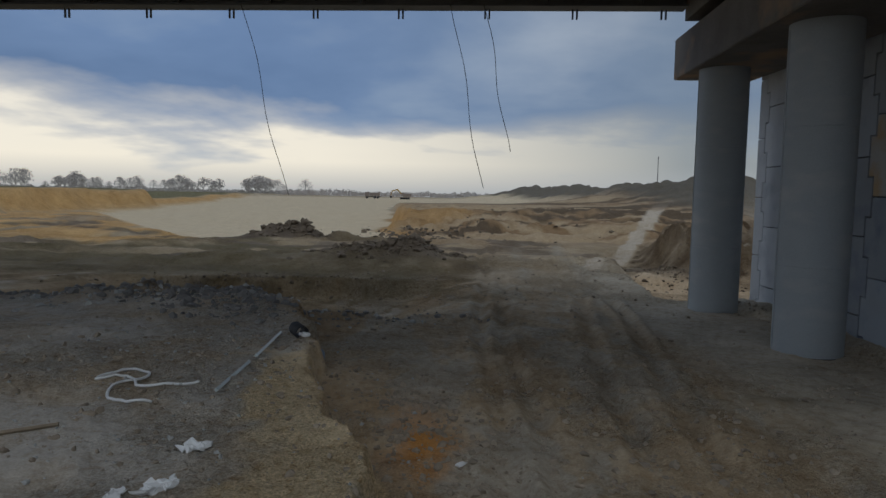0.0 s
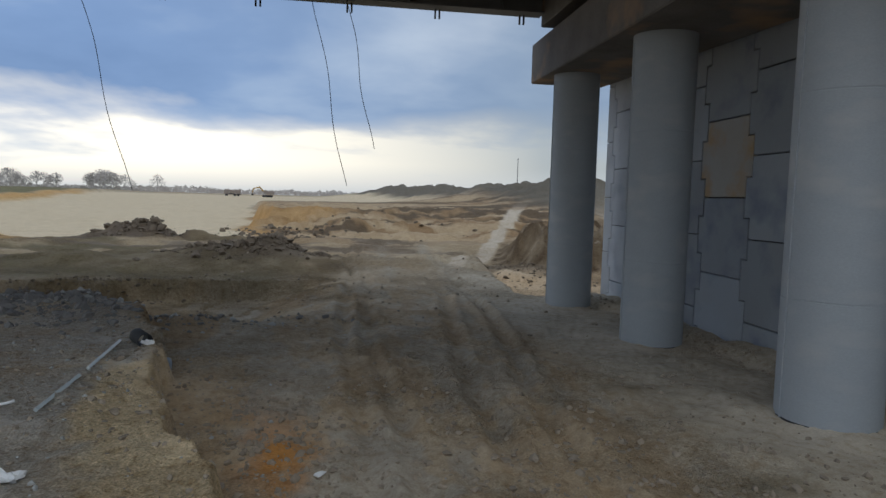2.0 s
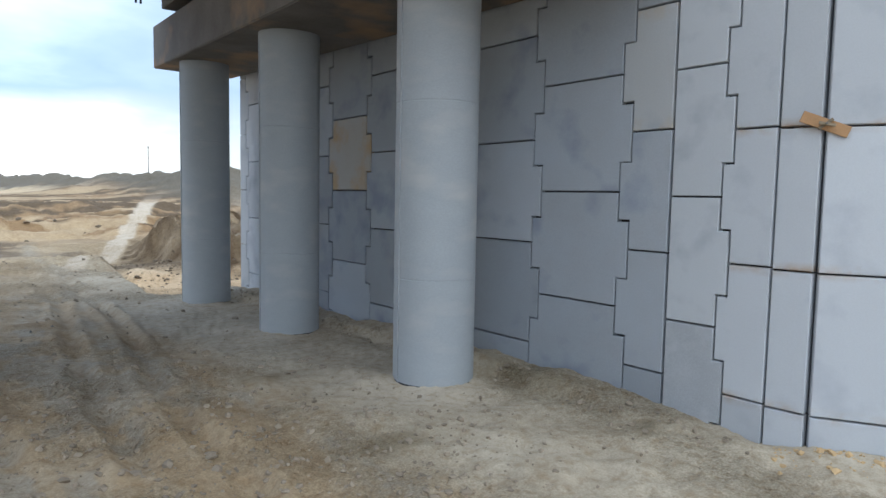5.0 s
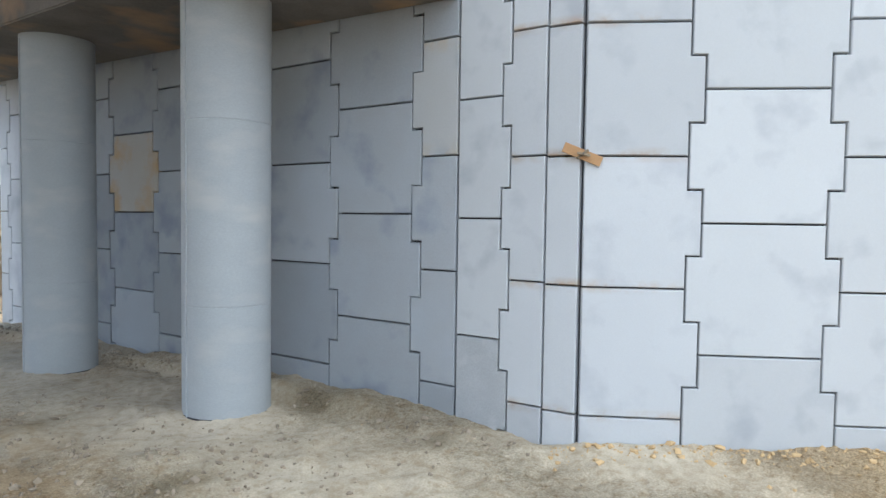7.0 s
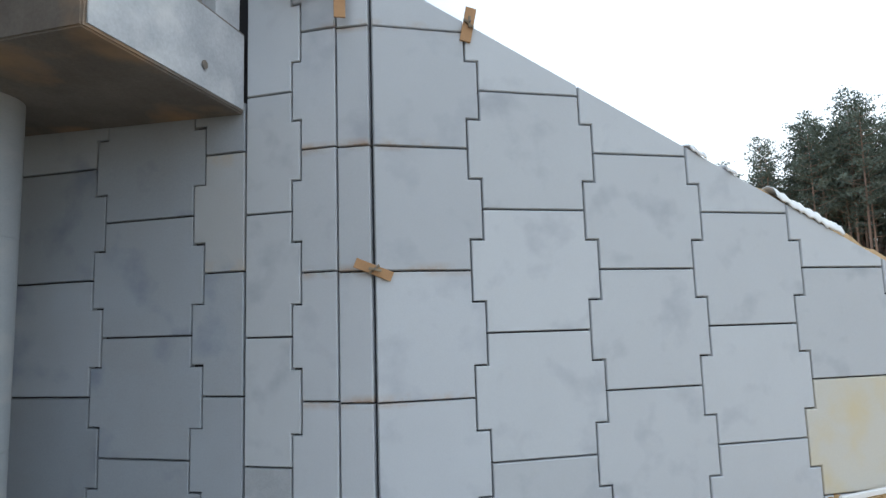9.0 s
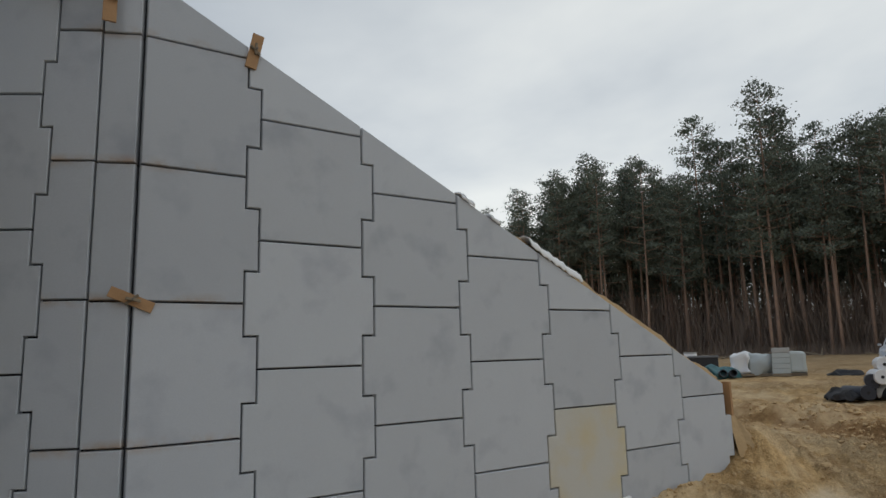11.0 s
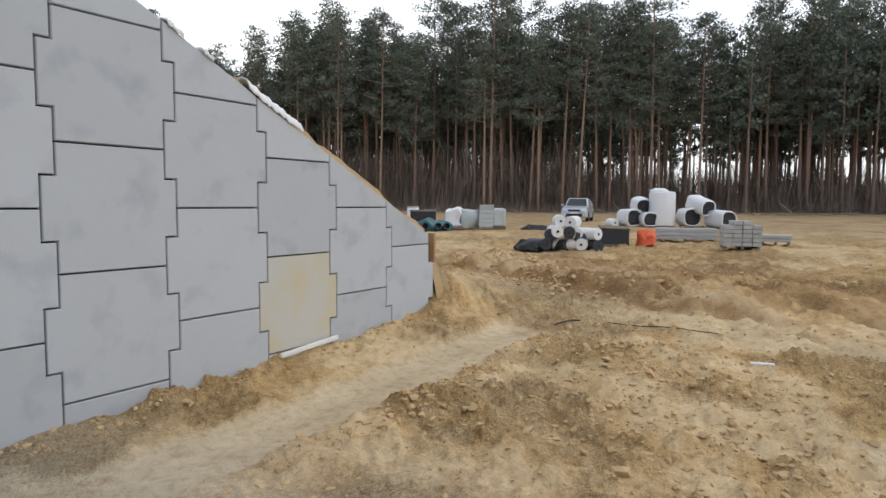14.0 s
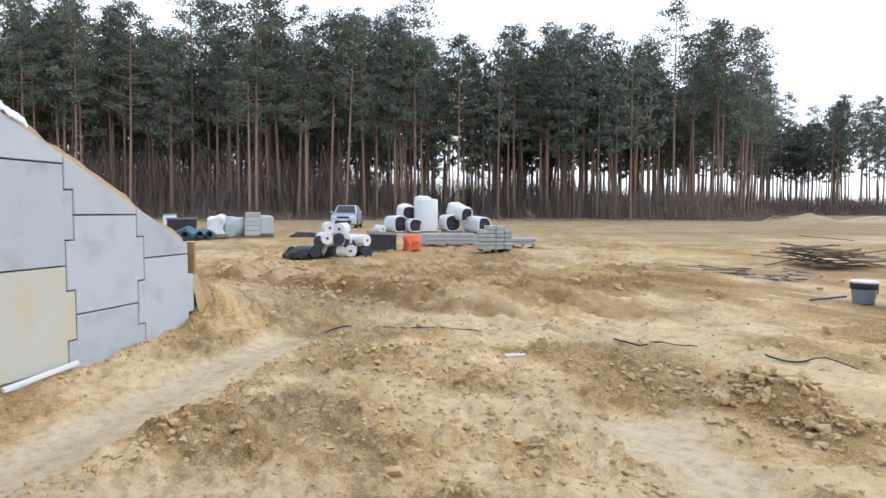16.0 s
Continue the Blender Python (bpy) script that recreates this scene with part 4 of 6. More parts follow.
# ---- clamps, boards and sheets on the wing wall ----
def board_clamp(s, z, tilt, length, width, with_wedge=True, out=0.0):
    at = WING_FRAME @ Matrix.Translation((s, z, 0.006 + out)) @ pose(0, 0, 0, 0, 0, tilt)
    clampt = thing("board_clamp", "short raw wooden board clamped over a panel joint", "board", at, "board clamps on the wall")
    part("board", boxed((length, width, 0.028), pose(0, 0, 0.014), 0.004), WOOD, clampt)
    if with_wedge:
        part("wedge", boxed((0.16, 0.03, 0.03), pose(0, 0, 0.045, 0, 0, 60), 0.004), OLD_WOOD, clampt)
        part("wedge", boxed((0.15, 0.03, 0.03), pose(0.01, 0, 0.075, 0, 0, 10), 0.004), OLD_WOOD, clampt)
        part("bolt", tube([(0, 0, 0), (0, 0, 0.13)], 0.008, 8), STEEL, clampt)


def build_wall_fittings():
    board_clamp(0.0, 3.39, -22, 0.46, 0.115)
    board_clamp(-0.36, 6.72, 90, 0.60, 0.14, out=0.02)
    board_clamp(1.24, 6.47, 78, 0.46, 0.14)
    end = thing("end_board", "brown wooden board against the free wall end", "board", WING_FRAME @ Matrix.Translation((10.27, 1.78, -0.05)))
    part("board", boxed((0.06, 0.62, 0.16), Matrix(), 0.006), WOOD, end)
    strip = thing("white_strip", "white plastic strip lying along the wall foot", "strip", WING_FRAME @ Matrix.Translation((6.6, 0.40, 0.14)) @ pose(0, 0, 0, 0, 0, 4.0))
    part("strip", boxed((1.25, 0.07, 0.06), Matrix(), 0.012), WHITE, strip)
    for s0, s1, h in ((5.55, 6.60, 0.17), (4.28, 4.5, 0.10), (4.8, 4.95, 0.07)):
        bm = bmesh.new()
        n, rows = 26, []
        for k in range(n + 1):
            s = s0 + (s1 - s0) * k / n
            z = 7.12 - 0.5 * s
            fold = 0.008 * math.sin(k * 1.9) + 0.04 * noise.noise(Vector((k * 0.7, s0, 0)))
            rows.append([bm.verts.new(WING_FRAME @ Vector((s, z + dz + fold * (dz > -0.05), d))) for dz, d in ((-0.02, 0.03), (0.01, 0.035), (h * 0.7, -0.02), (h, -0.15), (h * 0.8, -0.4), (-0.02, -0.6))])
        for a, b in zip(rows, rows[1:]):
            for j in range(len(a) - 1):
                bm.faces.new((a[j], b[j], b[j + 1], a[j + 1]))
        ob = part("geotextile_sheet", bm, WHITE, smooth=True)
        m = ob.modifiers.new("thickness", "SOLIDIFY")
        m.thickness = 0.012
        tagged(ob, "crumpled white geotextile sheet folded over the wall top", "sheet", "geotextile over the wall")


build_wall_fittings()


# ---- litter on the raised bank ----
def build_bank_litter():
    def bank(x, y, lift=0.0):
        return Vector((x, y, on_ground(x, y) + lift))
    hose = thing("white_hose", "loose white plastic hose looped on the dusty bank", "hose", Matrix())
    ctrl = [(-10.25, 4.15), (-10.55, 4.05), (-10.85, 4.0), (-11.0, 4.2), (-11.2, 4.3), (-11.38, 4.1), (-11.3, 4.5), (-11.05, 4.55), (-10.95, 4.35), (-11.1, 3.95), (-10.95, 3.6), (-10.7, 3.5), (-10.4, 3.52)]
    pts = []
    for k in range(len(ctrl) - 1):
        p0, p1, p2, p3 = (Vector(ctrl[max(0, min(len(ctrl) - 1, k + j))]) for j in (-1, 0, 1, 2))
        for u in (0, 0.25, 0.5, 0.75):
            p = 0.5 * ((2 * p1) + (p2 - p0) * u + (2 * p0 - 5 * p1 + 4 * p2 - p3) * u * u + (3 * p1 - p0 - 3 * p2 + p3) * u**3)
            pts.append(bank(p.x, p.y, 0.02))
    part("tube", tube(pts, 0.016, 8), WHITE, hose, smooth=True)
    slat = thing("grey_slat", "long grey plastic slat lying on the bank", "slat", Matrix())
    for a, b in (((-9.98, 3.95), (-9.98, 4.95)), ((-10.0, 5.25), (-10.18, 6.85))):
        pa, pb = bank(*a, 0.03), bank(*b, 0.03)
        part("length", tube([pa, pb], 0.024, 4), SHRINK, slat)
    pipe = thing("pipe_offcut", "short black pipe offcut lying on the rubble", "pipe", pose(-9.86, 6.7, on_ground(-9.86, 6.7) + 0.09, 90, 0, 30))
    part("pipe", lathe([(0.10, -0.2), (0.10, 0.2), (0.085, 0.2), (0.085, -0.2), (0.10, -0.2)], 24, False), BLACK, pipe, smooth=True)
    pipe = thing("pipe_offcut", "short black pipe offcut lying on the rubble", "pipe", pose(-9.62, 6.95, on_ground(-9.62, 6.95) + 0.08, 90, 0, 12))
    part("pipe", lathe([(0.085, -0.25), (0.085, 0.25), (0.07, 0.25), (0.07, -0.25), (0.085, -0.25)], 24, False), TUB, pipe, smooth=True)
    for x, y, sx, sy, seed in ((-9.55, 2.45, 0.15, 0.07, 1), (-9.50, 1.78, 0.19, 0.06, 2), (-9.75, 1.62, 0.13, 0.045, 3), (-7.36, 3.3, 0.045, 0.08, 4), (-9.72, 6.5, 0.10, 0.09, 5)):
        bm = bmesh.new()
        bmesh.ops.create_icosphere(bm, subdivisions=3, radius=1.0)
        for v in bm.verts:
            v.co.x, v.co.y, v.co.z = v.co.x * sx * 0.8, v.co.y * sy * 0.8, v.co.z * 0.018
        roughen(bm, 0.10 * sx / 0.2, 22, seed)
        ob = part("plastic_scrap", bm, WHITE)
        ob.matrix_basis = pose(x, y, on_ground(x, y) + 0.03, 0, 0, 30 * seed)
        tagged(ob, "crumpled pale plastic scrap lying on the dirt", "litter", "plastic scraps")
    stick = thing("wooden_stick", "thin broken wooden stick on the bank", "stick", Matrix())
    part("stick", tube([bank(-11.5, 2.45, 0.03), bank(-10.9, 2.75, 0.03)], 0.02, 5), OLD_WOOD, stick)


build_bank_litter()


# ---- storage yard ----
def white_roll(name, label, group, radius, length, at, material=WHITE, core=BLACK):
    roll = thing(name, label, "roll", at, group)
    bm = lathe([(radius * 0.97, -length / 2), (radius, -length / 2 + 0.03), (radius, length / 2 - 0.03), (radius * 0.97, length / 2)], 28)
    part("roll", roughen(bm, 0.02, 3, radius * 10), material, roll, smooth=True).data.set_sharp_from_angle(angle=radians(45))
    for s in (-1, 1):
        part("core", lathe([(radius * 0.22, 0), (radius * 0.22, 0.012), (radius * 0.16, 0.014)], 16), core, roll, at=pose(0, 0, s * (length / 2 + 0.004)))
    return roll


def facing(x, y, extra=0.0):
    """Turn about z by which a thing at (x, y) faces the haul road."""
    return math.degrees(math.atan2(y + 2.9, x + 7.0)) - 90 + extra


def build_rolls():
    cx, cy = 12.0, -18.0
    ang = facing(cx, cy)
    m0 = pose(cx, cy, on_ground(cx, cy), 0, 0, ang)
    rng = random.Random(3)
    spec = [(-0.75, 0.28, NAVY, 0), (-0.05, 0.28, WHITE, 75), (0.55, 0.28, WHITE, 0), (-0.45, 0.75, WHITE, 10), (0.1, 0.72, NAVY, 0), (0.35, 0.68, WHITE, 0), (-0.3, 1.12, WHITE, 8), (0.2, 1.08, WHITE, -8), (0.78, 0.66, WHITE, 40), (-1.05, 0.24, NAVY, 50), (-0.35, 0.24, NAVY, 60), (0.95, 0.24, NAVY, 20), (-0.62, 0.62, NAVY, 10), (0.28, 0.5, NAVY, 30)]
    for k, (u, h, mat, turn) in enumerate(spec):
        at = m0 @ pose(u, rng.uniform(-0.15, 0.15), h, 90, 0, turn + rng.uniform(-8, 8))
        white_roll("geotextile_roll", "white wrapped geotextile roll in a heap" if mat is WHITE else "black wrapped geotextile roll in a heap", "geotextile rolls", 0.215, 0.9, at, mat)
    bm = bmesh.new()
    bmesh.ops.create_icosphere(bm, subdivisions=4, radius=1.0)
    for v in bm.verts:
        v.co.x, v.co.y, v.co.z = v.co.x * 0.62, v.co.y * 0.5, max(-0.1, v.co.z) * 0.34
    ob = part("black_sheet", roughen(bm, 0.14, 4, 2), BLACK)
    ob.matrix_basis = m0 @ pose(-1.35, 0.1, 0.08)
    tagged(ob, "crumpled black plastic sheet beside the rolls", "sheet")
    # dark crate and orange net
    crate = thing("covered_crate", "crate covered with black plastic sheeting", "crate", pose(12.3, -20.5, on_ground(12.3, -20.5), 0, 0, facing(12.3, -20.5, 8)))
    part("body", roughen(boxed((1.05, 0.9, 0.66), pose(0, 0, 0.4), 0.05), 0.04, 3), BLACK, crate)
    part("pallet", boxed((1.1, 0.95, 0.12), pose(0, 0, 0.05), 0.01), OLD_WOOD, crate)
    part("lid", roughen(boxed((1.1, 0.95, 0.05), pose(0, 0, 0.75, 4, 3, 0), 0.01), 0.03, 3), OLD_WOOD, crate)
    bm = bmesh.new()
    bmesh.ops.create_icosphere(bm, subdivisions=4, radius=1.0)
    for v in bm.verts:
        v.co.x, v.co.y, v.co.z = v.co.x * 0.40, v.co.y * 0.32, max(-0.05, v.co.z) * 0.62
    ob = part("orange_net", roughen(bm, 0.16, 3.5, 7), ORANGE)
    ob.matrix_basis = pose(11.55, -21.5, on_ground(11.55, -21.5) + 0.05)
    tagged(ob, "bundle of bright orange safety netting", "netting")


build_rolls()


def slab_stack(x, y, turn, size, layers, per, label, crown=0):
    stack = thing("concrete_slab_stack", label, "slab stack", pose(x, y, on_ground(x, y), 0, 0, turn), "stacked concrete slabs")
    for k in (-1, 0, 1):
        part("skid", boxed((0.09, size[1], 0.09), pose(k * size[0] * 0.42, 0, 0.05), 0.01), OLD_WOOD, stack)
    rng = random.Random(int(x * 10))
    for l in range(layers):
        for j in range(per):
            w = size[0] / per
            if l == layers - 1 and crown and not 0 < j < per - 1:
                continue
            z = 0.10 + size[2] * (l + 0.5)
            part("slab", boxed((w - 0.012, size[1], size[2] - 0.012), pose(-size[0] / 2 + w * (j + 0.5) + rng.uniform(-.01, .01), rng.uniform(-.03, .03), z), 0.01), SLAB, stack)


slab_stack(12.05, -24.15, facing(12.05, -24.15, 4), (2.35, 1.0, 0.15), 3, 1, "low stack of long grey concrete slabs")
slab_stack(8.5, -22.9, facing(8.5, -22.9, 10), (1.25, 1.0, 0.15), 6, 4, "tall stack of grey concrete kerb stones on skids", 1)
slab_stack(8.9, -25.4, facing(8.9, -25.4, 0), (1.05, 0.9, 0.13), 2, 1, "flat grey concrete slabs on the ground")


def build_big_bags():
    x, y = 20.0, -31.0
    z = on_ground(x, y)
    tank = thing("upright_white_roll", "tall upright roll wrapped in white sheeting on a pallet", "roll", pose(x, y, z, 0, 0, facing(x, y)))
    part("pallet", boxed((1.4, 1.2, 0.14), pose(0, 0, 0.07), 0.01), OLD_WOOD, tank)
    prof = [(0.70, 0.14), (0.72, 0.2), (0.72, 1.9), (0.69, 2.0), (0.5, 2.04), (0.2, 2.02)]
    part("wrap", roughen(lathe(prof, 40), 0.03, 2.2, 3), WHITE, tank, smooth=True).data.set_sharp_from_angle(angle=radians(50))
    part("loose_top", roughen(lathe([(0.5, 1.98), (0.52, 2.1), (0.3, 2.2), (0.08, 2.22)], 24), 0.08, 3, 5), WHITE, tank, smooth=True, at=pose(-0.2, 0.1, 0))
    base = pose(x, y, z, 0, 0, facing(x, y))
    def bale(rad, rings, seed):
        """A soft squarish roll from (radius, height) rings."""
        bm = lathe([(rad * k, h) for k, h in rings], 36, False)
        for v in bm.verts:
            r = math.hypot(v.co.x, v.co.y)
            if r > 1e-4:
                c, q = abs(v.co.x) / r, abs(v.co.y) / r
                f = (c ** 3.2 + q ** 3.2) ** (-1 / 3.2)
                v.co.x, v.co.y = v.co.x * f * 0.96, v.co.y * f * 0.90
        return roughen(bm, 0.05, 2.3, seed)
    for u, v, h, turn, tip, rad, ln in ((-1.20, 0.35, 1.30, 24, 100, 0.48, 1.15), (-1.80, 0.2, 0.56, 30, 90, 0.56, 1.45), (-0.75, -0.3, 0.48, 20, 90, 0.45, 1.1), (2.0, 0.2, 1.30, 40, 106, 0.50, 1.45), (1.4, 0.35, 0.62, 24, 92, 0.56, 1.2), (3.0, -0.15, 0.54, 36, 92, 0.54, 1.6)):
        roll = thing("open_white_roll", "large tipped roll in white sheeting with a dark open end", "roll", base @ pose(u, v, h) @ pose(0, 0, 0, 0, 0, turn) @ pose(0, 0, 0, tip, 0, 0), "large white rolls")
        part("wrap", bale(rad, [(0.02, -ln / 2), (0.6, -ln / 2), (0.88, -ln / 2 + 0.07), (1.0, -ln / 2 + 0.22), (1.0, 0), (1.0, ln / 2 - 0.15), (0.93, ln / 2), (0.84, ln / 2 + 0.01), (0.82, ln / 2 - 0.06)], u), WHITE, roll, smooth=True)
        part("dark_core", bale(rad, [(0.83, ln / 2 - 0.12), (0.80, ln / 2 - 0.05), (0.5, ln / 2 - 0.10), (0.05, ln / 2 - 0.07)], u), BLACK, roll, smooth=True)
    for u in (1.6, -1.6):
        skid = thing("wooden_pallet", "low wooden pallet under the tipped rolls", "pallet", base @ pose(u, 0.25, 0), "pallets under the rolls")
        for k in range(5):
            part("deck_board", boxed((1.3, 0.12, 0.022), pose(0, -0.45 + 0.22 * k, 0.115), 0.003), OLD_WOOD, skid)
        for k in (-1, 0, 1):
            part("bearer", boxed((0.1, 1.05, 0.09), pose(0.58 * k, 0, 0.055), 0.004), OLD_WOOD, skid)
    white_roll("white_roll", "small white roll lying on the ground", "large white rolls", 0.25, 0.7, base @ pose(-2.75, 0.0, 0.25, 90, 0, 35))


build_big_bags()


def build_wrapped_goods():
    x, y = 24.0, -21.1
    base = pose(x, y, on_ground(x, y), 0, 0, facing(x, y))
    for u, w, h, mat, label, seed in ((-1.2, 0.9, 1.10, WHITE, "goods under a crumpled white sheet", 1), (-0.35, 1.15, 1.05, SHRINK, "goods under a grey translucent sheet", 2), (1.28, 0.75, 1.15, SHRINK, "pallet of blocks in clear shrink wrap", 3)):
        g = thing("wrapped_pallet", label, "pallet goods", base @ pose(u, 0.1 * seed, 0), "wrapped pallets")
        part("pallet", boxed((w, 1.0, 0.13), pose(0, 0, 0.065), 0.01), OLD_WOOD, g)
        bm = boxed((w, 1.0, h - 0.13), pose(0, 0, 0.13 + (h - 0.13) / 2), 0.12)
        bmesh.ops.subdivide_edges(bm, edges=bm.edges, cuts=3, use_grid_fill=True)
        part("wrap", roughen(bm, 0.22 if seed < 3 else 0.05, 2.2, seed * 3.1), mat, g, smooth=seed < 3)
    g = thing("block_pallet", "tall pallet of grey blocks in teal shrink wrap", "pallet goods", base @ pose(0.55, -0.2, 0), "wrapped pallets")
    part("pallet", boxed((0.8, 1.0, 0.13), pose(0, 0, 0.065), 0.01), OLD_WOOD, g)
    for k in range(5):
        part("block_layer", boxed((0.78 - 0.02 * (k % 2), 0.96, 0.235), pose(0.01 * k, 0, 0.25 + 0.245 * k), 0.02), SHRINK if k < 4 else SLAB, g)
    x, y = 24.7, -18.7
    tarp = thing("teal_tarpaulin", "low heap under a teal tarpaulin", "tarpaulin", pose(x, y, on_ground(x, y), 0, 0, facing(x, y)))
    bm = bmesh.new()
    bmesh.ops.create_icosphere(bm, subdivisions=4, radius=1.0)
    for v in bm.verts:
        v.co.x, v.co.y, v.co.z = v.co.x * 1.25, v.co.y * 0.7, max(-0.05, v.co.z) * 0.62
    part("sheet", roughen(bm, 0.2, 2.2, 11), TEAL, tarp)
    for u in (-0.4, 0.3, 0.75):
        part("pipe_end", lathe([(0.18, 0), (0.18, 0.5), (0.15, 0.5), (0.15, 0.05)], 20), NAVY, tarp, at=pose(u, -0.55, 0.2, 80, 0, 10))
    x, y = 29.9, -20.7
    bin_ = thing("black_container", "black open container with clutter on top", "container", pose(x, y, on_ground(x, y), 0, 0, facing(x, y)))
    part("body", boxed((1.6, 1.2, 0.8), pose(0, 0, 0.42), 0.05), BLACK, bin_)
    part("rim", boxed((1.7, 1.3, 0.1), pose(0, 0, 0.85), 0.02), GIRDER, bin_)
    x, y = 33.2, -21.5
    cab = thing("white_tank", "small white plastic tank with a grey lid", "tank", pose(x, y, on_ground(x, y), 0, 0, facing(x, y)))
    part("body", boxed((0.8, 0.8, 0.95), pose(0, 0, 0.5), 0.1), WHITE, cab)
    part("lid", lathe([(0.4, 0), (0.4, 0.1)], 20), SLAB, cab, at=pose(0, 0, 0.96))
    x, y = 22.5, -24.0
    bm = bmesh.new()
    bmesh.ops.create_icosphere(bm, subdivisions=3, radius=1.0)
    for v in bm.verts:
        v.co.x, v.co.y, v.co.z = v.co.x * 0.75, v.co.y * 0.35, max(-0.05, v.co.z) * 0.22
    ob = part("dark_sheet", roughen(bm, 0.15, 4, 6), BLACK)
    ob.matrix_basis = pose(x, y, on_ground(x, y) + 0.02, 0, 0, facing(x, y))
    tagged(ob, "flat crumpled dark sheet lying on the sand", "sheet")


build_wrapped_goods()


def build_car():
    x, y = 28.9, -32.2
    car = thing("parked_car", "silver compact off-road car parked facing the site", "car", pose(x, y, on_ground(x, y) - 0.02, 0, 0, facing(x, y, -7)))
    # nose towards -y in its own axes
    def section(yy, half, z0, z1, top_half, z2):
        return [(-half, yy, z0), (half, yy, z0), (half, yy, z1), (top_half, yy, z2), (-top_half, yy, z2), (-half, yy, z1)]
    def loft(sections):
        bm = bmesh.new()
        rings = [[bm.verts.new(p) for p in s] for s in sections]
        for a, b in zip(rings, rings[1:]):
            for k in range(len(a)):
                m = (k + 1) % len(a)
                bm.faces.new((a[k], a[m], b[m], b[k]))
        bm.faces.new(rings[0][::-1])
        bm.faces.new(rings[-1])
        bmesh.ops.recalc_face_normals(bm, faces=bm.faces)
        bmesh.ops.bevel(bm, geom=list(bm.edges), offset=0.03, segments=2, affect="EDGES")
        return bm
    body = loft([section(-2.05, 0.74, 0.34, 0.62, 0.70, 0.80), section(-1.95, 0.86, 0.28, 0.70, 0.80, 0.95), section(-0.9, 0.89, 0.26, 0.78, 0.82, 1.06), section(1.9, 0.89, 0.28, 0.80, 0.82, 1.04), section(2.05, 0.82, 0.36, 0.78, 0.76, 1.0)])
    body_ob = part("body", body, PAINT, car, smooth=True)
    body_ob.data.set_sharp_from_angle(angle=radians(35))
    part("cabin", loft([[(-0.78, -0.75, 1.02), (0.78, -0.75, 1.02), (0.78, -0.74, 1.04), (0.76, -0.72, 1.06), (-0.76, -0.72, 1.06), (-0.78, -0.74, 1.04)], section(-0.15, 0.79, 1.0, 1.3, 0.62, 1.60), section(1.5, 0.79, 1.0, 1.3, 0.62, 1.58), section(2.0, 0.76, 0.98, 1.05, 0.7, 1.08)]), PAINT, car, smooth=True).data.set_sharp_from_angle(angle=radians(35))
    bm = bmesh.new()
    bm.faces.new([bm.verts.new(p) for p in ((-0.70, -0.70, 1.10), (0.70, -0.70, 1.10), (0.58, -0.20, 1.54), (-0.58, -0.20, 1.54))])
    bmesh.ops.solidify(bm, geom=bm.faces[:], thickness=0.03)
    part("windscreen", bm, GLASS_DARK, car, at=pose(0, -0.045, 0.025))
    for s in (-1, 1):
        part("side_window", boxed((0.02, 1.5, 0.36), pose(s * 0.735, 0.6, 1.30, 0, s * -24, 0), 0.01), GLASS_DARK, car)
        lamp = part("headlight", boxed((0.34, 0.1, 0.14), pose(s * 0.62, -2.0, 0.78, 0, 0, s * 14), 0.03), LAMP, car)
        part("fog_lamp", lathe([(0.07, 0), (0.07, 0.04)], 16), LAMP, car, at=pose(s * 0.62, -2.03, 0.46, 90, 0, 0))
        part("mirror", boxed((0.2, 0.1, 0.13), pose(s * 0.98, -0.55, 1.12), 0.03), PAINT, car)
        for yy in (-1.3, 1.3):
            wheel = part("wheel", lathe([(0.20, -0.1), (0.32, -0.1), (0.34, -0.06), (0.34, 0.06), (0.32, 0.1), (0.20, 0.1)], 28), BLACK, car, at=pose(s * 0.80, yy, 0.34, 0, 90, 0))
            part("rim", lathe([(0.2, -0.105), (0.2, 0.105)], 20), STEEL, wheel)
    part("grille", boxed((0.8, 0.06, 0.13), pose(0, -2.04, 0.76), 0.02), BLACK, car)
    part("bumper_grille", boxed((1.1, 0.06, 0.18), pose(0, -2.05, 0.46), 0.03), BLACK, car)
    part("skid_plate", boxed((0.9, 0.06, 0.08), pose(0, -2.06, 0.32), 0.02), STEEL, car)
    part("number_plate", boxed((0.52, 0.02, 0.11), pose(0, -2.085, 0.60), 0.004), PLATE, car, "plain white plate")
    for k in (-1, 1):
        part("roof_rail", tube([(k * 0.6, -0.1, 1.60), (k * 0.6, 0.0, 1.65), (k * 0.6, 1.3, 1.64), (k * 0.6, 1.4, 1.58)], 0.02, 6), BLACK, car)


build_car()


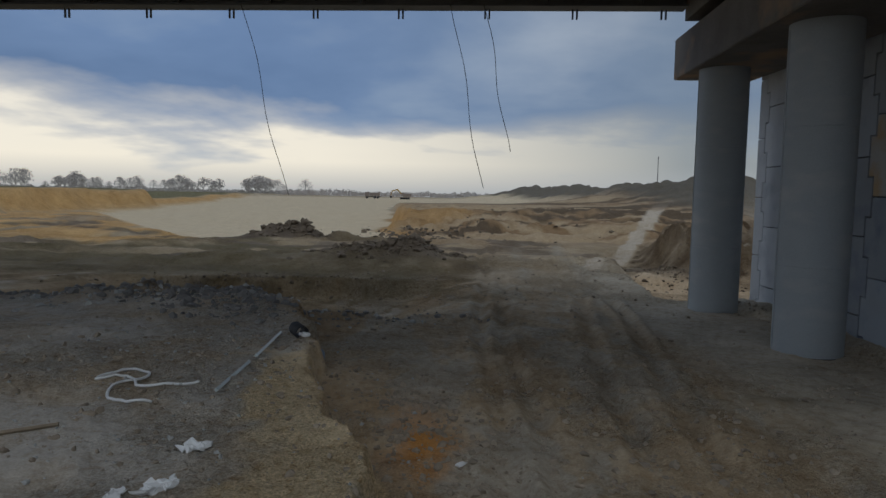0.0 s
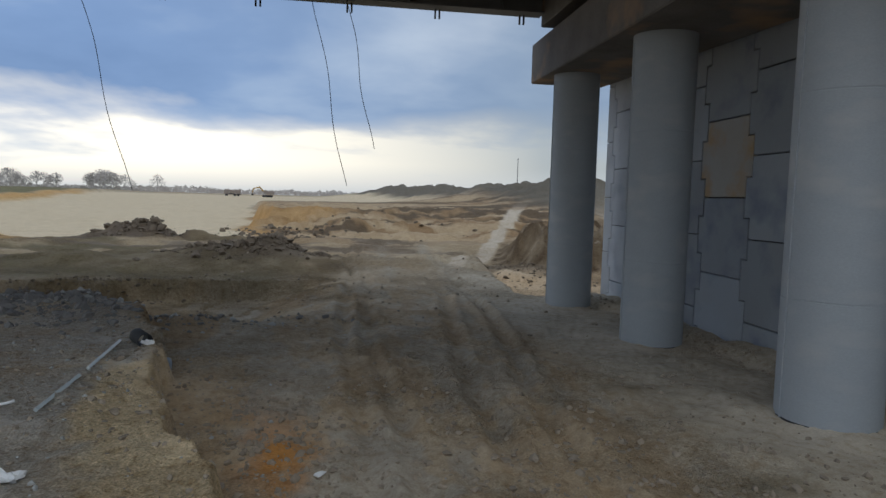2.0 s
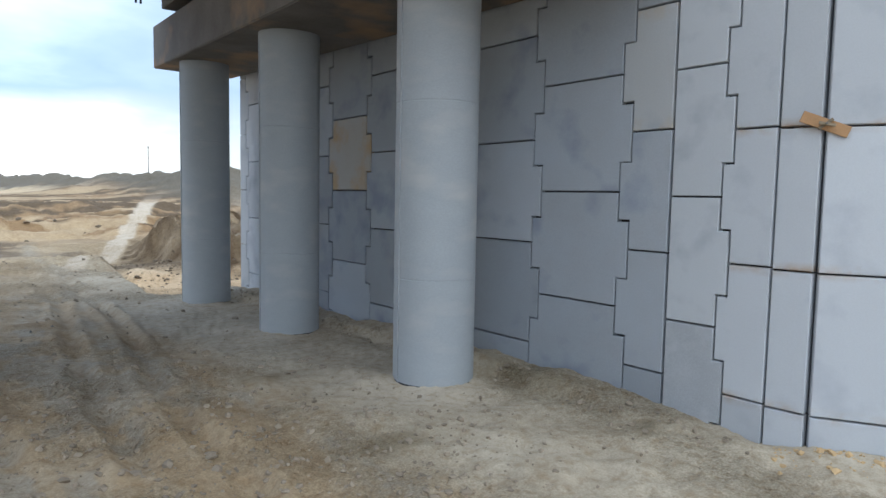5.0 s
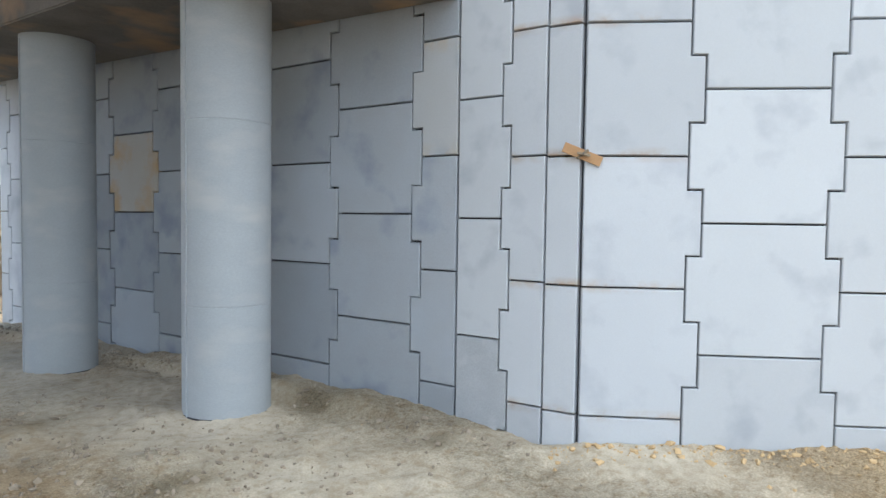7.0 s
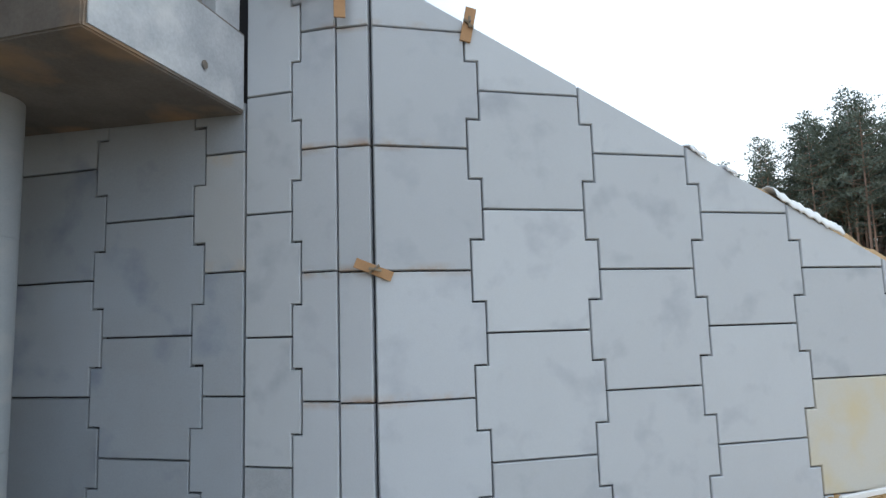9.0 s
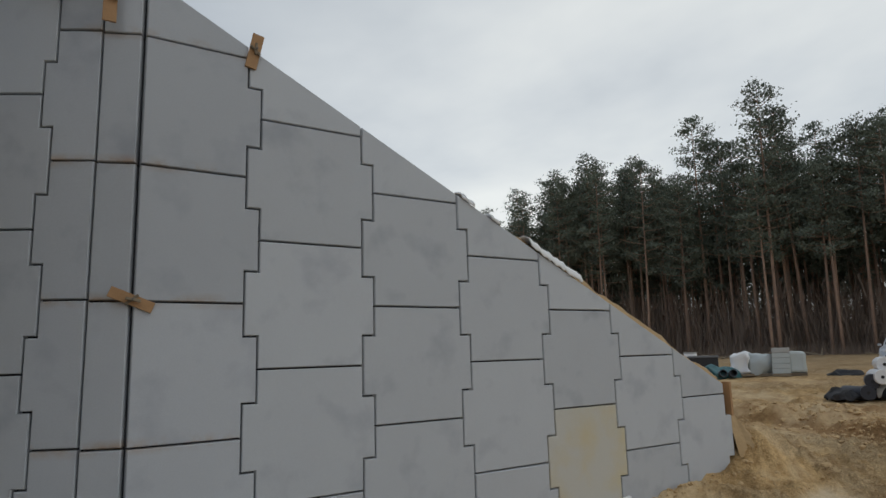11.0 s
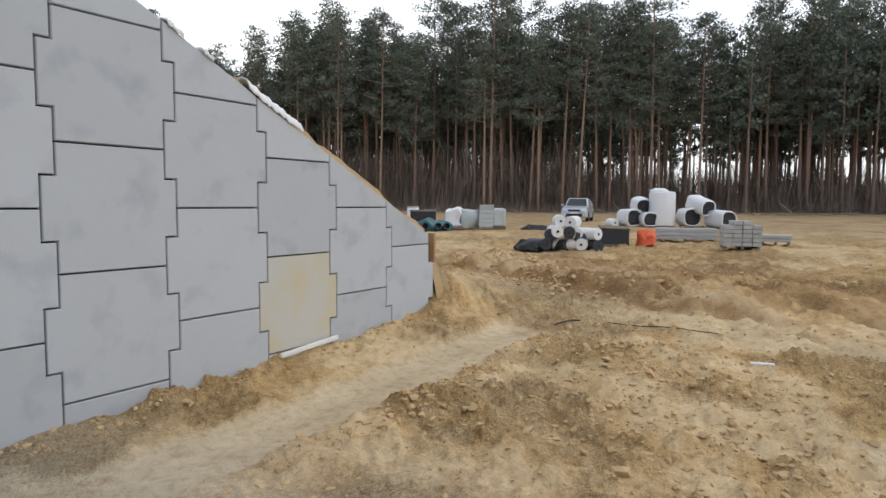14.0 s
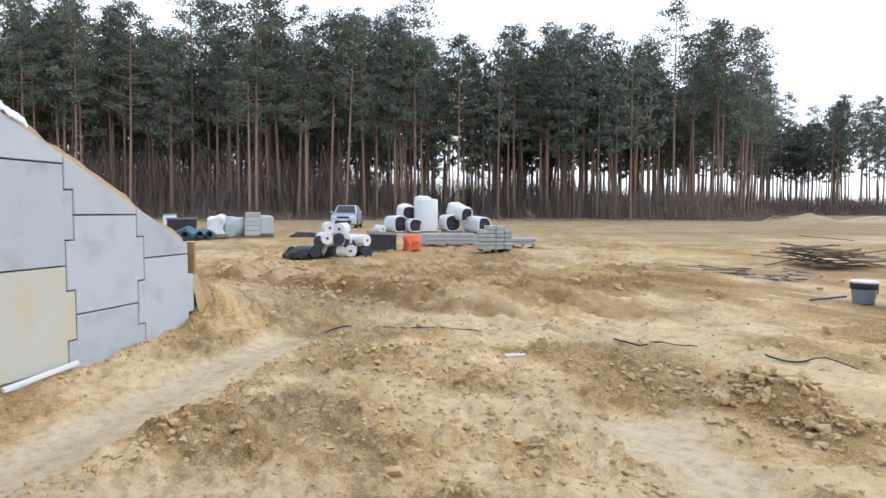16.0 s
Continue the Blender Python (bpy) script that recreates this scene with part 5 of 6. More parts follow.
def build_timber_and_tubs():
    rng = random.Random(12)
    cx, cy = -2.0, -26.6
    for k in range(34):
        length = rng.uniform(1.1, 2.6)
        u, v = rng.uniform(-0.9, 0.9), rng.uniform(-0.5, 0.5)
        h = max(0.05, 0.85 * (1 - abs(u) * 0.7) * rng.random())
        px, py = cx + u, cy + v
        at = pose(px, py, on_ground(px, py) + 0.06 + h, 0, rng.uniform(-14, 14), rng.uniform(-28, 28) + (10 if k % 3 else 60))
        ob = part("timber_board", boxed((length, rng.choice((0.06, 0.1, 0.16)), rng.choice((0.03, 0.05))), Matrix(), 0.004), OLD_WOOD)
        ob.matrix_basis = at
        tagged(ob, "weathered timber board in a loose pile", "board", "timber pile")
    for k in range(26):
        u, v = rng.uniform(-1.6, 1.9), rng.uniform(-1.2, 1.2)
        px, py = -0.9 + u, -23.9 + v
        ob = part("scrap_strip", boxed((rng.uniform(0.3, 1.4), rng.uniform(0.03, 0.12), 0.03), Matrix(), 0.004), OLD_WOOD if k % 3 else SLAB)
        ob.matrix_basis = pose(px, py, on_ground(px, py) + 0.04, rng.uniform(-4, 4), rng.uniform(-6, 6), rng.uniform(-40, 40))
        tagged(ob, "flat scrap of building waste on the sand", "scrap", "building scraps")
    for x, y, mat in ((-4.12, -20.6, TUB), (-4.88, -20.4, TUB)):
        tub = thing("mortar_tub", "grey-blue plastic mortar tub with a pale rim", "tub", pose(x, y, on_ground(x, y), 0, 0, 20), "mortar tubs")
        part("body", lathe([(0.22, 0), (0.26, 0.34), (0.275, 0.48), (0.26, 0.48), (0.21, 0.04)], 32, True), mat, tub, smooth=True).data.set_sharp_from_angle(angle=radians(40))
        part("dark_band", lathe([(0.268, 0.33), (0.285, 0.34), (0.285, 0.46), (0.28, 0.47)], 32, False), BLACK, tub, smooth=True)
        part("lid", lathe([(0.29, 0.48), (0.29, 0.52), (0.18, 0.525)], 32), WHITE, tub, "dusty white lid")
        part("handle", tube([(0.285 * math.cos(a), 0.285 * math.sin(a) - 0.02, 0.34 - 0.22 * math.sin(math.pi * k / 8)) for k, a in ((k, math.pi * (0.9 + 0.9 * k / 8)) for k in range(9))], 0.012, 6), BLACK, tub)
    pole = thing("metal_pole", "dark metal pole lying against the tub", "pole", Matrix())
    a, b = (-3.1, -20.2), (-3.80, -20.5)
    part("pole", tube([(a[0], a[1], on_ground(*a) + 0.03), (b[0], b[1], on_ground(*b) + 0.12)], 0.025, 8), STEEL, pole)


build_timber_and_tubs()


def build_straps():
    for pts in (((2.97, -10.6), (3.05, -11.0), (3.12, -11.5), (2.6, -12.0), (1.6, -12.4), (0.4, -12.9)), ((-1.36, -13.84), (-1.8, -13.7), (-2.2, -13.75), (-2.6, -14.05), (-2.96, -14.1)), ((-3.76, -14.43), (-4.1, -14.3), (-4.4, -14.35), (-4.8, -14.5), (-5.3, -14.5))):
        strap = thing("reinforcing_strap", "thin black reinforcing strap snaking over the sand", "strap", Matrix(), "straps on the sand")
        path = []
        for k in range(len(pts) - 1):
            for u in (0, 0.33, 0.66):
                x, y = pts[k][0] * (1 - u) + pts[k + 1][0] * u, pts[k][1] * (1 - u) + pts[k + 1][1] * u
                path.append((x, y, on_ground(x, y) + 0.03 + 0.012 * max(0, math.sin(k * 2.1 + u * 3))))
        path = [tuple((Vector(path[max(k - 1, 0)]) + 2 * Vector(p) + Vector(path[min(k + 1, len(path) - 1)])) / 4) for k, p in enumerate(path)]
        part("strap", tube(path, [0.016 if k < 7 else 0.009 for k in range(len(path))], 5), STRAP, strap)
    lit = part("white_offcut", boxed((0.32, 0.10, 0.03), Matrix(), 0.008), WHITE)
    lit.matrix_basis = pose(-0.86, -11.51, on_ground(-0.86, -11.51) + 0.03, 3, 2, 40)
    tagged(lit, "small white plastic offcut lying on the sand", "litter")


build_straps()


# ---- stones, clods and rubble ----
def scatter(name, label, spots, material, seed):
    """Many small broken lumps in one mesh; spots are (x, y, size)."""
    rng = np.random.default_rng(seed)
    base = bmesh.new()
    bmesh.ops.create_icosphere(base, subdivisions=1, radius=1.0)
    v0 = np.array([v.co[:] for v in base.verts])
    f0 = np.array([[v.index for v in f.verts] for f in base.faces])
    base.free()
    spots = np.array(spots)
    spots = spots[(wheel_path(spots[:, 0], spots[:, 1]) < 0.35) | (spots[:, 2] < 0.009)]
    n = len(spots)
    shape = v0[None] * (1 + 0.35 * rng.standard_normal((n, len(v0), 1)).clip(-1.2, 1.2)) * rng.uniform(0.55, 1.25, (n, 1, 3))
    a = rng.uniform(0, 6.28, n)
    c, s = np.cos(a), np.sin(a)
    xr = shape[..., 0] * c[:, None] - shape[..., 1] * s[:, None]
    yr = shape[..., 0] * s[:, None] + shape[..., 1] * c[:, None]
    co = np.stack([xr, yr, shape[..., 2] * 0.75], -1) * spots[:, 2][:, None, None]
    z = ground_height(spots[:, 0], spots[:, 1]) + spots[:, 2] * 0.2
    co += np.stack([spots[:, 0], spots[:, 1], z], -1)[:, None, :]
    faces = (f0[None] + (np.arange(n) * len(v0))[:, None, None]).reshape(-1, 3)
    me = bpy.data.meshes.new(name)
    me.from_pydata(co.reshape(-1, 3).tolist(), [], faces.tolist())
    me.materials.append(material)
    tagged(new(name, me), label, "stones", kind="stuff")


def build_scatter():
    rng = np.random.default_rng(5)
    def cloud(n, cx, cy, sx, sy, turn, lo, hi):
        u, v = rng.standard_normal(n) * sx, rng.standard_normal(n) * sy
        c, s = math.cos(radians(turn)), math.sin(radians(turn))
        size = lo * (hi / lo) ** (rng.random(n) ** 2.2)
        return np.stack([cx + u * c - v * s, cy + u * s + v * c, size], 1).tolist()
    s = rng.uniform(-0.3, 10.4, 700)
    d = np.abs(rng.standard_normal(700)) * 0.22 + 0.05
    foot = np.stack([0.044 + s * 0.4807 - d * 0.8769, -s * 0.8769 - d * 0.4807, 0.010 * 5 ** (rng.random(700) ** 2)], 1).tolist()
    y = rng.uniform(0.3, 14, 400)
    foot_abut = np.stack([-0.35 - np.abs(rng.standard_normal(400)) * 0.3, y, 0.010 * 5 ** (rng.random(400) ** 2)], 1).tolist()
    scatter("sand_clods", "loose sandy clods along the foot of the walls and over the sand", foot + cloud(800, 0.3, -10.4, 1.6, 0.6, 20, 0.010, 0.075) + cloud(1500, -4.7, -11.6, 0.9, 0.40, -20, 0.012, 0.085) + cloud(5200, -1.0, -9.5, 4.5, 3.2, 0, 0.006, 0.042) + cloud(900, 8.0, -13.5, 3.2, 0.5, -10, 0.015, 0.08) + cloud(900, -4.0, -9.0, 1.6, 1.2, 30, 0.010, 0.06) + cloud(500, 7.5, -14.4, 3.5, 0.9, 33, 0.02, 0.10) + cloud(700, -2.0, -17.0, 7.0, 4.0, 0, 0.02, 0.09) + cloud(350, 0.4, -6.5, 1.3, 0.22, -61, 0.012, 0.07) + cloud(500, -1.2, -8.3, 1.2, 0.8, 35, 0.010, 0.06), SAND_CLOD, 1)
    scatter("stones", "small dusty stones scattered over the haul road", foot_abut + cloud(2600, -5.5, 3.4, 2.0, 2.4, 0, 0.008, 0.05) + cloud(600, -7.8, 4.2, 0.4, 1.2, 20, 0.010, 0.055) + cloud(900, -10.6, 4.5, 1.6, 2.0, 0, 0.008, 0.05) + cloud(600, -6.5, 14.0, 4.0, 5.0, 0, 0.015, 0.07) + cloud(250, -3.2, 2.6, 1.0, 0.8, 0, 0.01, 0.05), ROCK, 2)
    scatter("rubble", "dark broken rubble heaped along the bank and mounds", cloud(1400, -13.8, 10.9, 2.6, 0.5, 6, 0.015, 0.10) + cloud(400, -12.0, 9.4, 0.9, 0.5, -30, 0.02, 0.12) , GREY_ROCK, 3)
    scatter("pale_debris", "pale broken concrete bits over the dusty bank", cloud(420, -13.4, 10.6, 2.4, 0.6, 6, 0.015, 0.10) + cloud(500, -11.0, 4.5, 1.7, 2.4, 0, 0.008, 0.035), SLAB, 6)
    scatter("soil_clods", "dark clods of spoil on the mounds", cloud(700, -10.4, 25.0, 1.7, 0.9, 10, 0.03, 0.22) + cloud(260, -19.6, 40.3, 1.3, 0.7, 0, 0.05, 0.34) + cloud(300, -14.6, 17.6, 2.2, 0.4, 8, 0.02, 0.08) + cloud(500, 2.0, 26.0, 1.5, 2.5, -14, 0.02, 0.10) + cloud(400, -8.0, 22.0, 5.0, 4.0, 0, 0.01, 0.05) + cloud(330, -12.5, 55.0, 2.6, 6.0, 8, 0.06, 0.42) + cloud(160, -5.0, 60.0, 6.0, 9.0, 0, 0.05, 0.25), DARK_CLOD, 4)


build_scatter()


# ---- pine forest ----
def pine_meshes(seed, height, fine=True):
    """A pine's trunk with its branches, and its crown of needle tufts."""
    rng = random.Random(seed)
    lean = rng.uniform(-0.3, 0.3)
    pts, radii = [], []
    for k in range(9):
        u = k / 8
        pts.append((lean * u * 2 + 0.12 * math.sin(3 * u + seed), 0.12 * math.sin(2.3 * u + seed * 2), height * u))
        radii.append(0.17 * (1 - u) ** 0.8 + 0.02)
    trunk = tube(pts, radii, 7 if fine else 4)
    start = rng.uniform(0.40, 0.56)
    tufts_v, tufts_f = [], []
    nrng = np.random.default_rng(seed)
    branches = 34 if fine else 16
    for k in range(branches):
        u = start + (0.985 - start) * (k / (branches - 1)) ** 0.85
        a = k * 2.4 + rng.uniform(-0.7, 0.7)
        swell = math.sin(math.pi * min(1.0, 0.25 + 0.75 * (u - start) / (1 - start))) ** 0.7
        reach = swell * rng.uniform(1.3, 3.2) + 0.35
        base = Vector((lean * u * 2, 0, height * u))
        tip = base + Vector((math.cos(a) * reach, math.sin(a) * reach, rng.uniform(0.0, 0.9)))
        if fine:
            tube([base, (base + tip) / 2 + Vector((0, 0, -0.1)), tip], [0.05, 0.035, 0.015], 4, trunk)
        for c in range(rng.randint(3, 5)):
            w = rng.uniform(0.35, 1.05)
            mid = base + (tip - base) * w + Vector((rng.uniform(-.4, .4), rng.uniform(-.4, .4), rng.uniform(0, .35)))
            for f in range(24 if fine else 9):
                grow = 1.0 if fine else 1.9
                o = mid + Vector(nrng.standard_normal(3) * (0.42, 0.42, 0.22))
                d1 = Vector(nrng.standard_normal(3) + (0, 0, 0.4)).normalized() * rng.uniform(0.14, 0.36) * grow
                d2 = d1.cross(Vector(nrng.standard_normal(3))).normalized() * rng.uniform(0.05, 0.13) * grow
                n = len(tufts_v)
                tufts_v += [o - d2, o + d2, o + d1]
                tufts_f.append((n, n + 1, n + 2))
    for c in range(rng.randint(5, 10)):      # dead stubs below the crown
        u = rng.uniform(0.12, start)
        a = rng.uniform(0, 6.28)
        ln = rng.uniform(0.5, 1.5)
        tube([(lean * u * 2, 0, height * u), (lean * u * 2 + math.cos(a) * ln, math.sin(a) * ln, height * u + rng.uniform(-0.3, 0.2))], [0.03, 0.008], 3, trunk)
    crown = bpy.data.meshes.new("crown")
    crown.from_pydata([tuple(v) for v in tufts_v], [], tufts_f)
    crown.materials.append(NEEDLES)
    return mesh_of("trunk", trunk, BARK, True), crown


STATURE = (1.0, 1.06, 1.10, 1.08, 0.97, 0.95, 0.95, 0.95)
FOREST_EDGE = [(128, 34), (108, 6), (76, -23), (54, -42), (33, -67), (16, -79), (26, -118), (13, -133), (3, -152)]


def forest_spot(seg, along, depth):
    a, b = Vector(FOREST_EDGE[seg]), Vector(FOREST_EDGE[seg + 1])
    way = b - a
    side = Vector((-way.y, way.x)).normalized()
    if side.dot(Vector((40, -60))) < 0:
        side = -side
    return a + way * along + side * depth


def build_forest():
    kinds = [pine_meshes(20 + k, 19.5 + 1.0 * k) for k in range(7)]
    rng = random.Random(31)
    spots = []
    for seg in range(len(FOREST_EDGE) - 1):
        length = (Vector(FOREST_EDGE[seg]) - Vector(FOREST_EDGE[seg + 1])).length
        for k in range(int(length * (0.75, 1.1, 1.8, 1.9, 1.35, 0.7, 0.6, 0.6)[seg])):
            spots.append((seg, rng.uniform(-0.12, 1.0 if seg == 4 else 1.12), 20 * rng.random() ** 1.1))
    masters = []
    for trunk, crown in kinds:
        tree = thing("pine_tree", "tall slender pine with a bare reddish trunk", "tree", Matrix(), "pines of the forest edge")
        for nm, me in (("trunk", trunk), ("crown", crown)):
            new(nm, me).parent = tree
        masters.append(tree)
    for k, (seg, along, depth) in enumerate(spots[:300]):
        p = forest_spot(seg, along, depth)
        size = rng.uniform(0.84, 1.04) * STATURE[seg] * (1 - 0.13 * max(0.0, along) * (seg == 3))
        at = pose(p.x, p.y, on_ground(p.x, p.y) - 0.2, rng.uniform(-1.5, 1.5), rng.uniform(-1.5, 1.5), rng.uniform(0, 360))
        ob = masters[k] if k < len(masters) else copy_thing(masters[k % len(masters)], at)
        ob.matrix_basis = at
        ob.scale = (size, size, size)
    # the wood behind the edge: trunks and crowns too many to count
    simple = [pine_meshes(60 + k, 18.5 + 1.2 * k, False) for k in range(4)]
    for which, name, label, material in ((0, "forest_trunks", "crowded pine trunks deep in the wood", BARK), (1, "forest_crowns", "dark merging pine crowns deep in the wood", NEEDLES)):
        deep = random.Random(52)
        cos, faces, count = [], [], 0
        for seg in range(len(FOREST_EDGE) - 1):
            length = (Vector(FOREST_EDGE[seg]) - Vector(FOREST_EDGE[seg + 1])).length
            reach = 75 if seg < 3 else (60 if seg == 3 else (40 if seg == 4 else 22))
            for k in range(int(length * (3.6 if seg < 3 else (3.9 if seg == 3 else 1.9)))):
                p = forest_spot(seg, deep.uniform(-0.3, 1.0 if seg == 4 else 1.3), 10 + reach * deep.random() ** 1.2)
                me = simple[deep.randrange(4)][which]
                n = len(me.vertices)
                v = np.empty(n * 3)
                me.vertices.foreach_get("co", v)
                v = v.reshape(-1, 3) * deep.uniform(0.76, 1.0) * STATURE[seg] * (0.92 if seg == 3 else 1.0)
                c, s = math.cos(k), math.sin(k)
                v = np.stack([v[:, 0] * c - v[:, 1] * s + p.x, v[:, 0] * s + v[:, 1] * c + p.y, v[:, 2] + on_ground(p.x, p.y) - 0.2], 1)
                cos.append(v)
                faces += [tuple(i + count for i in f.vertices) for f in me.polygons]
                count += n
        me = bpy.data.meshes.new(name)
        me.from_pydata(np.concatenate(cos).tolist(), [], faces)
        me.materials.append(material)
        tagged(new(name, me), label, "forest", kind="stuff")
    # brushwood and young growth: many thin twigs
    rngn = np.random.default_rng(8)
    verts, faces = [], []
    for seg in range(len(FOREST_EDGE) - 1):
        length = (Vector(FOREST_EDGE[seg]) - Vector(FOREST_EDGE[seg + 1])).length
        dense = seg < 3
        for k in range(int(length * (820 if dense else (700 if seg == 3 else 430)))):
            depth = (70 if dense else (50 if seg == 3 else 30)) * rngn.random() ** 1.4 - 1.0
            p = forest_spot(seg, rngn.uniform(-0.25, 1.0 if seg == 4 else 1.25), depth)
            if depth < 3:
                tall, w = 0.3 + 1.3 * rngn.random() ** 2, rngn.uniform(0.010, 0.03)
            else:
                tall, w = rngn.uniform(0.8, 2.2) + (6.5 if dense else (4.5 if seg == 3 else 2.5)) * rngn.random() ** 2, rngn.uniform(0.02, 0.065)
            low = 0.0 if depth < 3 or rngn.random() < 0.5 else rngn.uniform(0, 7.0 if dense else (4.0 if seg == 3 else 2.5))
            lean = rngn.standard_normal(2) * 0.2 * tall
            t = rngn.uniform(0, 6.28)
            n = len(verts)
            verts += [(p.x - w * math.cos(t), p.y - w * math.sin(t), low), (p.x + w * math.cos(t), p.y + w * math.sin(t), low), (p.x + lean[0], p.y + lean[1], low + tall * (0.6 if low else 1))]
            faces.append((n, n + 1, n + 2))
    v = np.array(verts)
    v[:, 2] += ground_height(v[:, 0], v[:, 1]) - 0.1
    me = bpy.data.meshes.new("undergrowth")
    me.from_pydata(v.tolist(), [], faces)
    me.materials.append(BRUSH)
    tagged(new("undergrowth", me), "dark bare brushwood under the pines", "undergrowth", kind="stuff")

    # fallen branches and logs along the forest edge
    logs = bmesh.new()
    lr = random.Random(66)
    for k in range(170):
        p = forest_spot(lr.randrange(2, 7), lr.random(), lr.uniform(-7, 1))
        z = on_ground(p.x, p.y)
        a, ln, r = lr.uniform(0, 6.28), lr.uniform(0.6, 3.2), lr.uniform(0.02, 0.09)
        tube([(p.x, p.y, z + 0.05), (p.x + math.cos(a) * ln, p.y + math.sin(a) * ln, z + 0.1 + lr.random() ** 3 * 1.2)], [r, r * 0.5], 4, logs)
    tagged(part("fallen_branches", logs, OLD_WOOD), "pale fallen branches and logs along the forest edge", "branches", kind="stuff")


build_forest()


# ---- far distance ----
def far_tree_mesh(seed, height, spread):
    """A bare broad tree: short trunk, forked limbs and a rounded crown of fine twigs."""
    rng = random.Random(seed)
    bm = tube([(0, 0, 0), (0.1, 0, height * 0.2), (0, 0.1, height * 0.4)], [0.35, 0.25, 0.16], 5)
    for k in range(330):
        a, e, r = rng.uniform(0, 6.28), rng.uniform(-0.5, 1.57), rng.random() ** 0.4
        p = Vector((math.cos(a) * math.cos(e) * r * spread, math.sin(a) * math.cos(e) * r * spread, height * 0.58 + math.sin(e) * r * height * 0.42))
        s = Vector((rng.uniform(-1, 1), rng.uniform(-1, 1), rng.uniform(-1, 1))) * 0.30
        w = Vector((rng.uniform(-1, 1), rng.uniform(-1, 1), rng.uniform(0.2, 1))) * 1.0
        bm.faces.new([bm.verts.new(q) for q in (p - s, p + s, p + w)])
    for k in range(7):
        a = rng.uniform(0, 6.28)
        tube([(0, 0, height * 0.25), (math.cos(a) * spread * 0.7, math.sin(a) * spread * 0.7, height * rng.uniform(0.6, 0.9))], [0.14, 0.04], 4, bm)
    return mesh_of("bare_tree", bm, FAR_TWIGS)


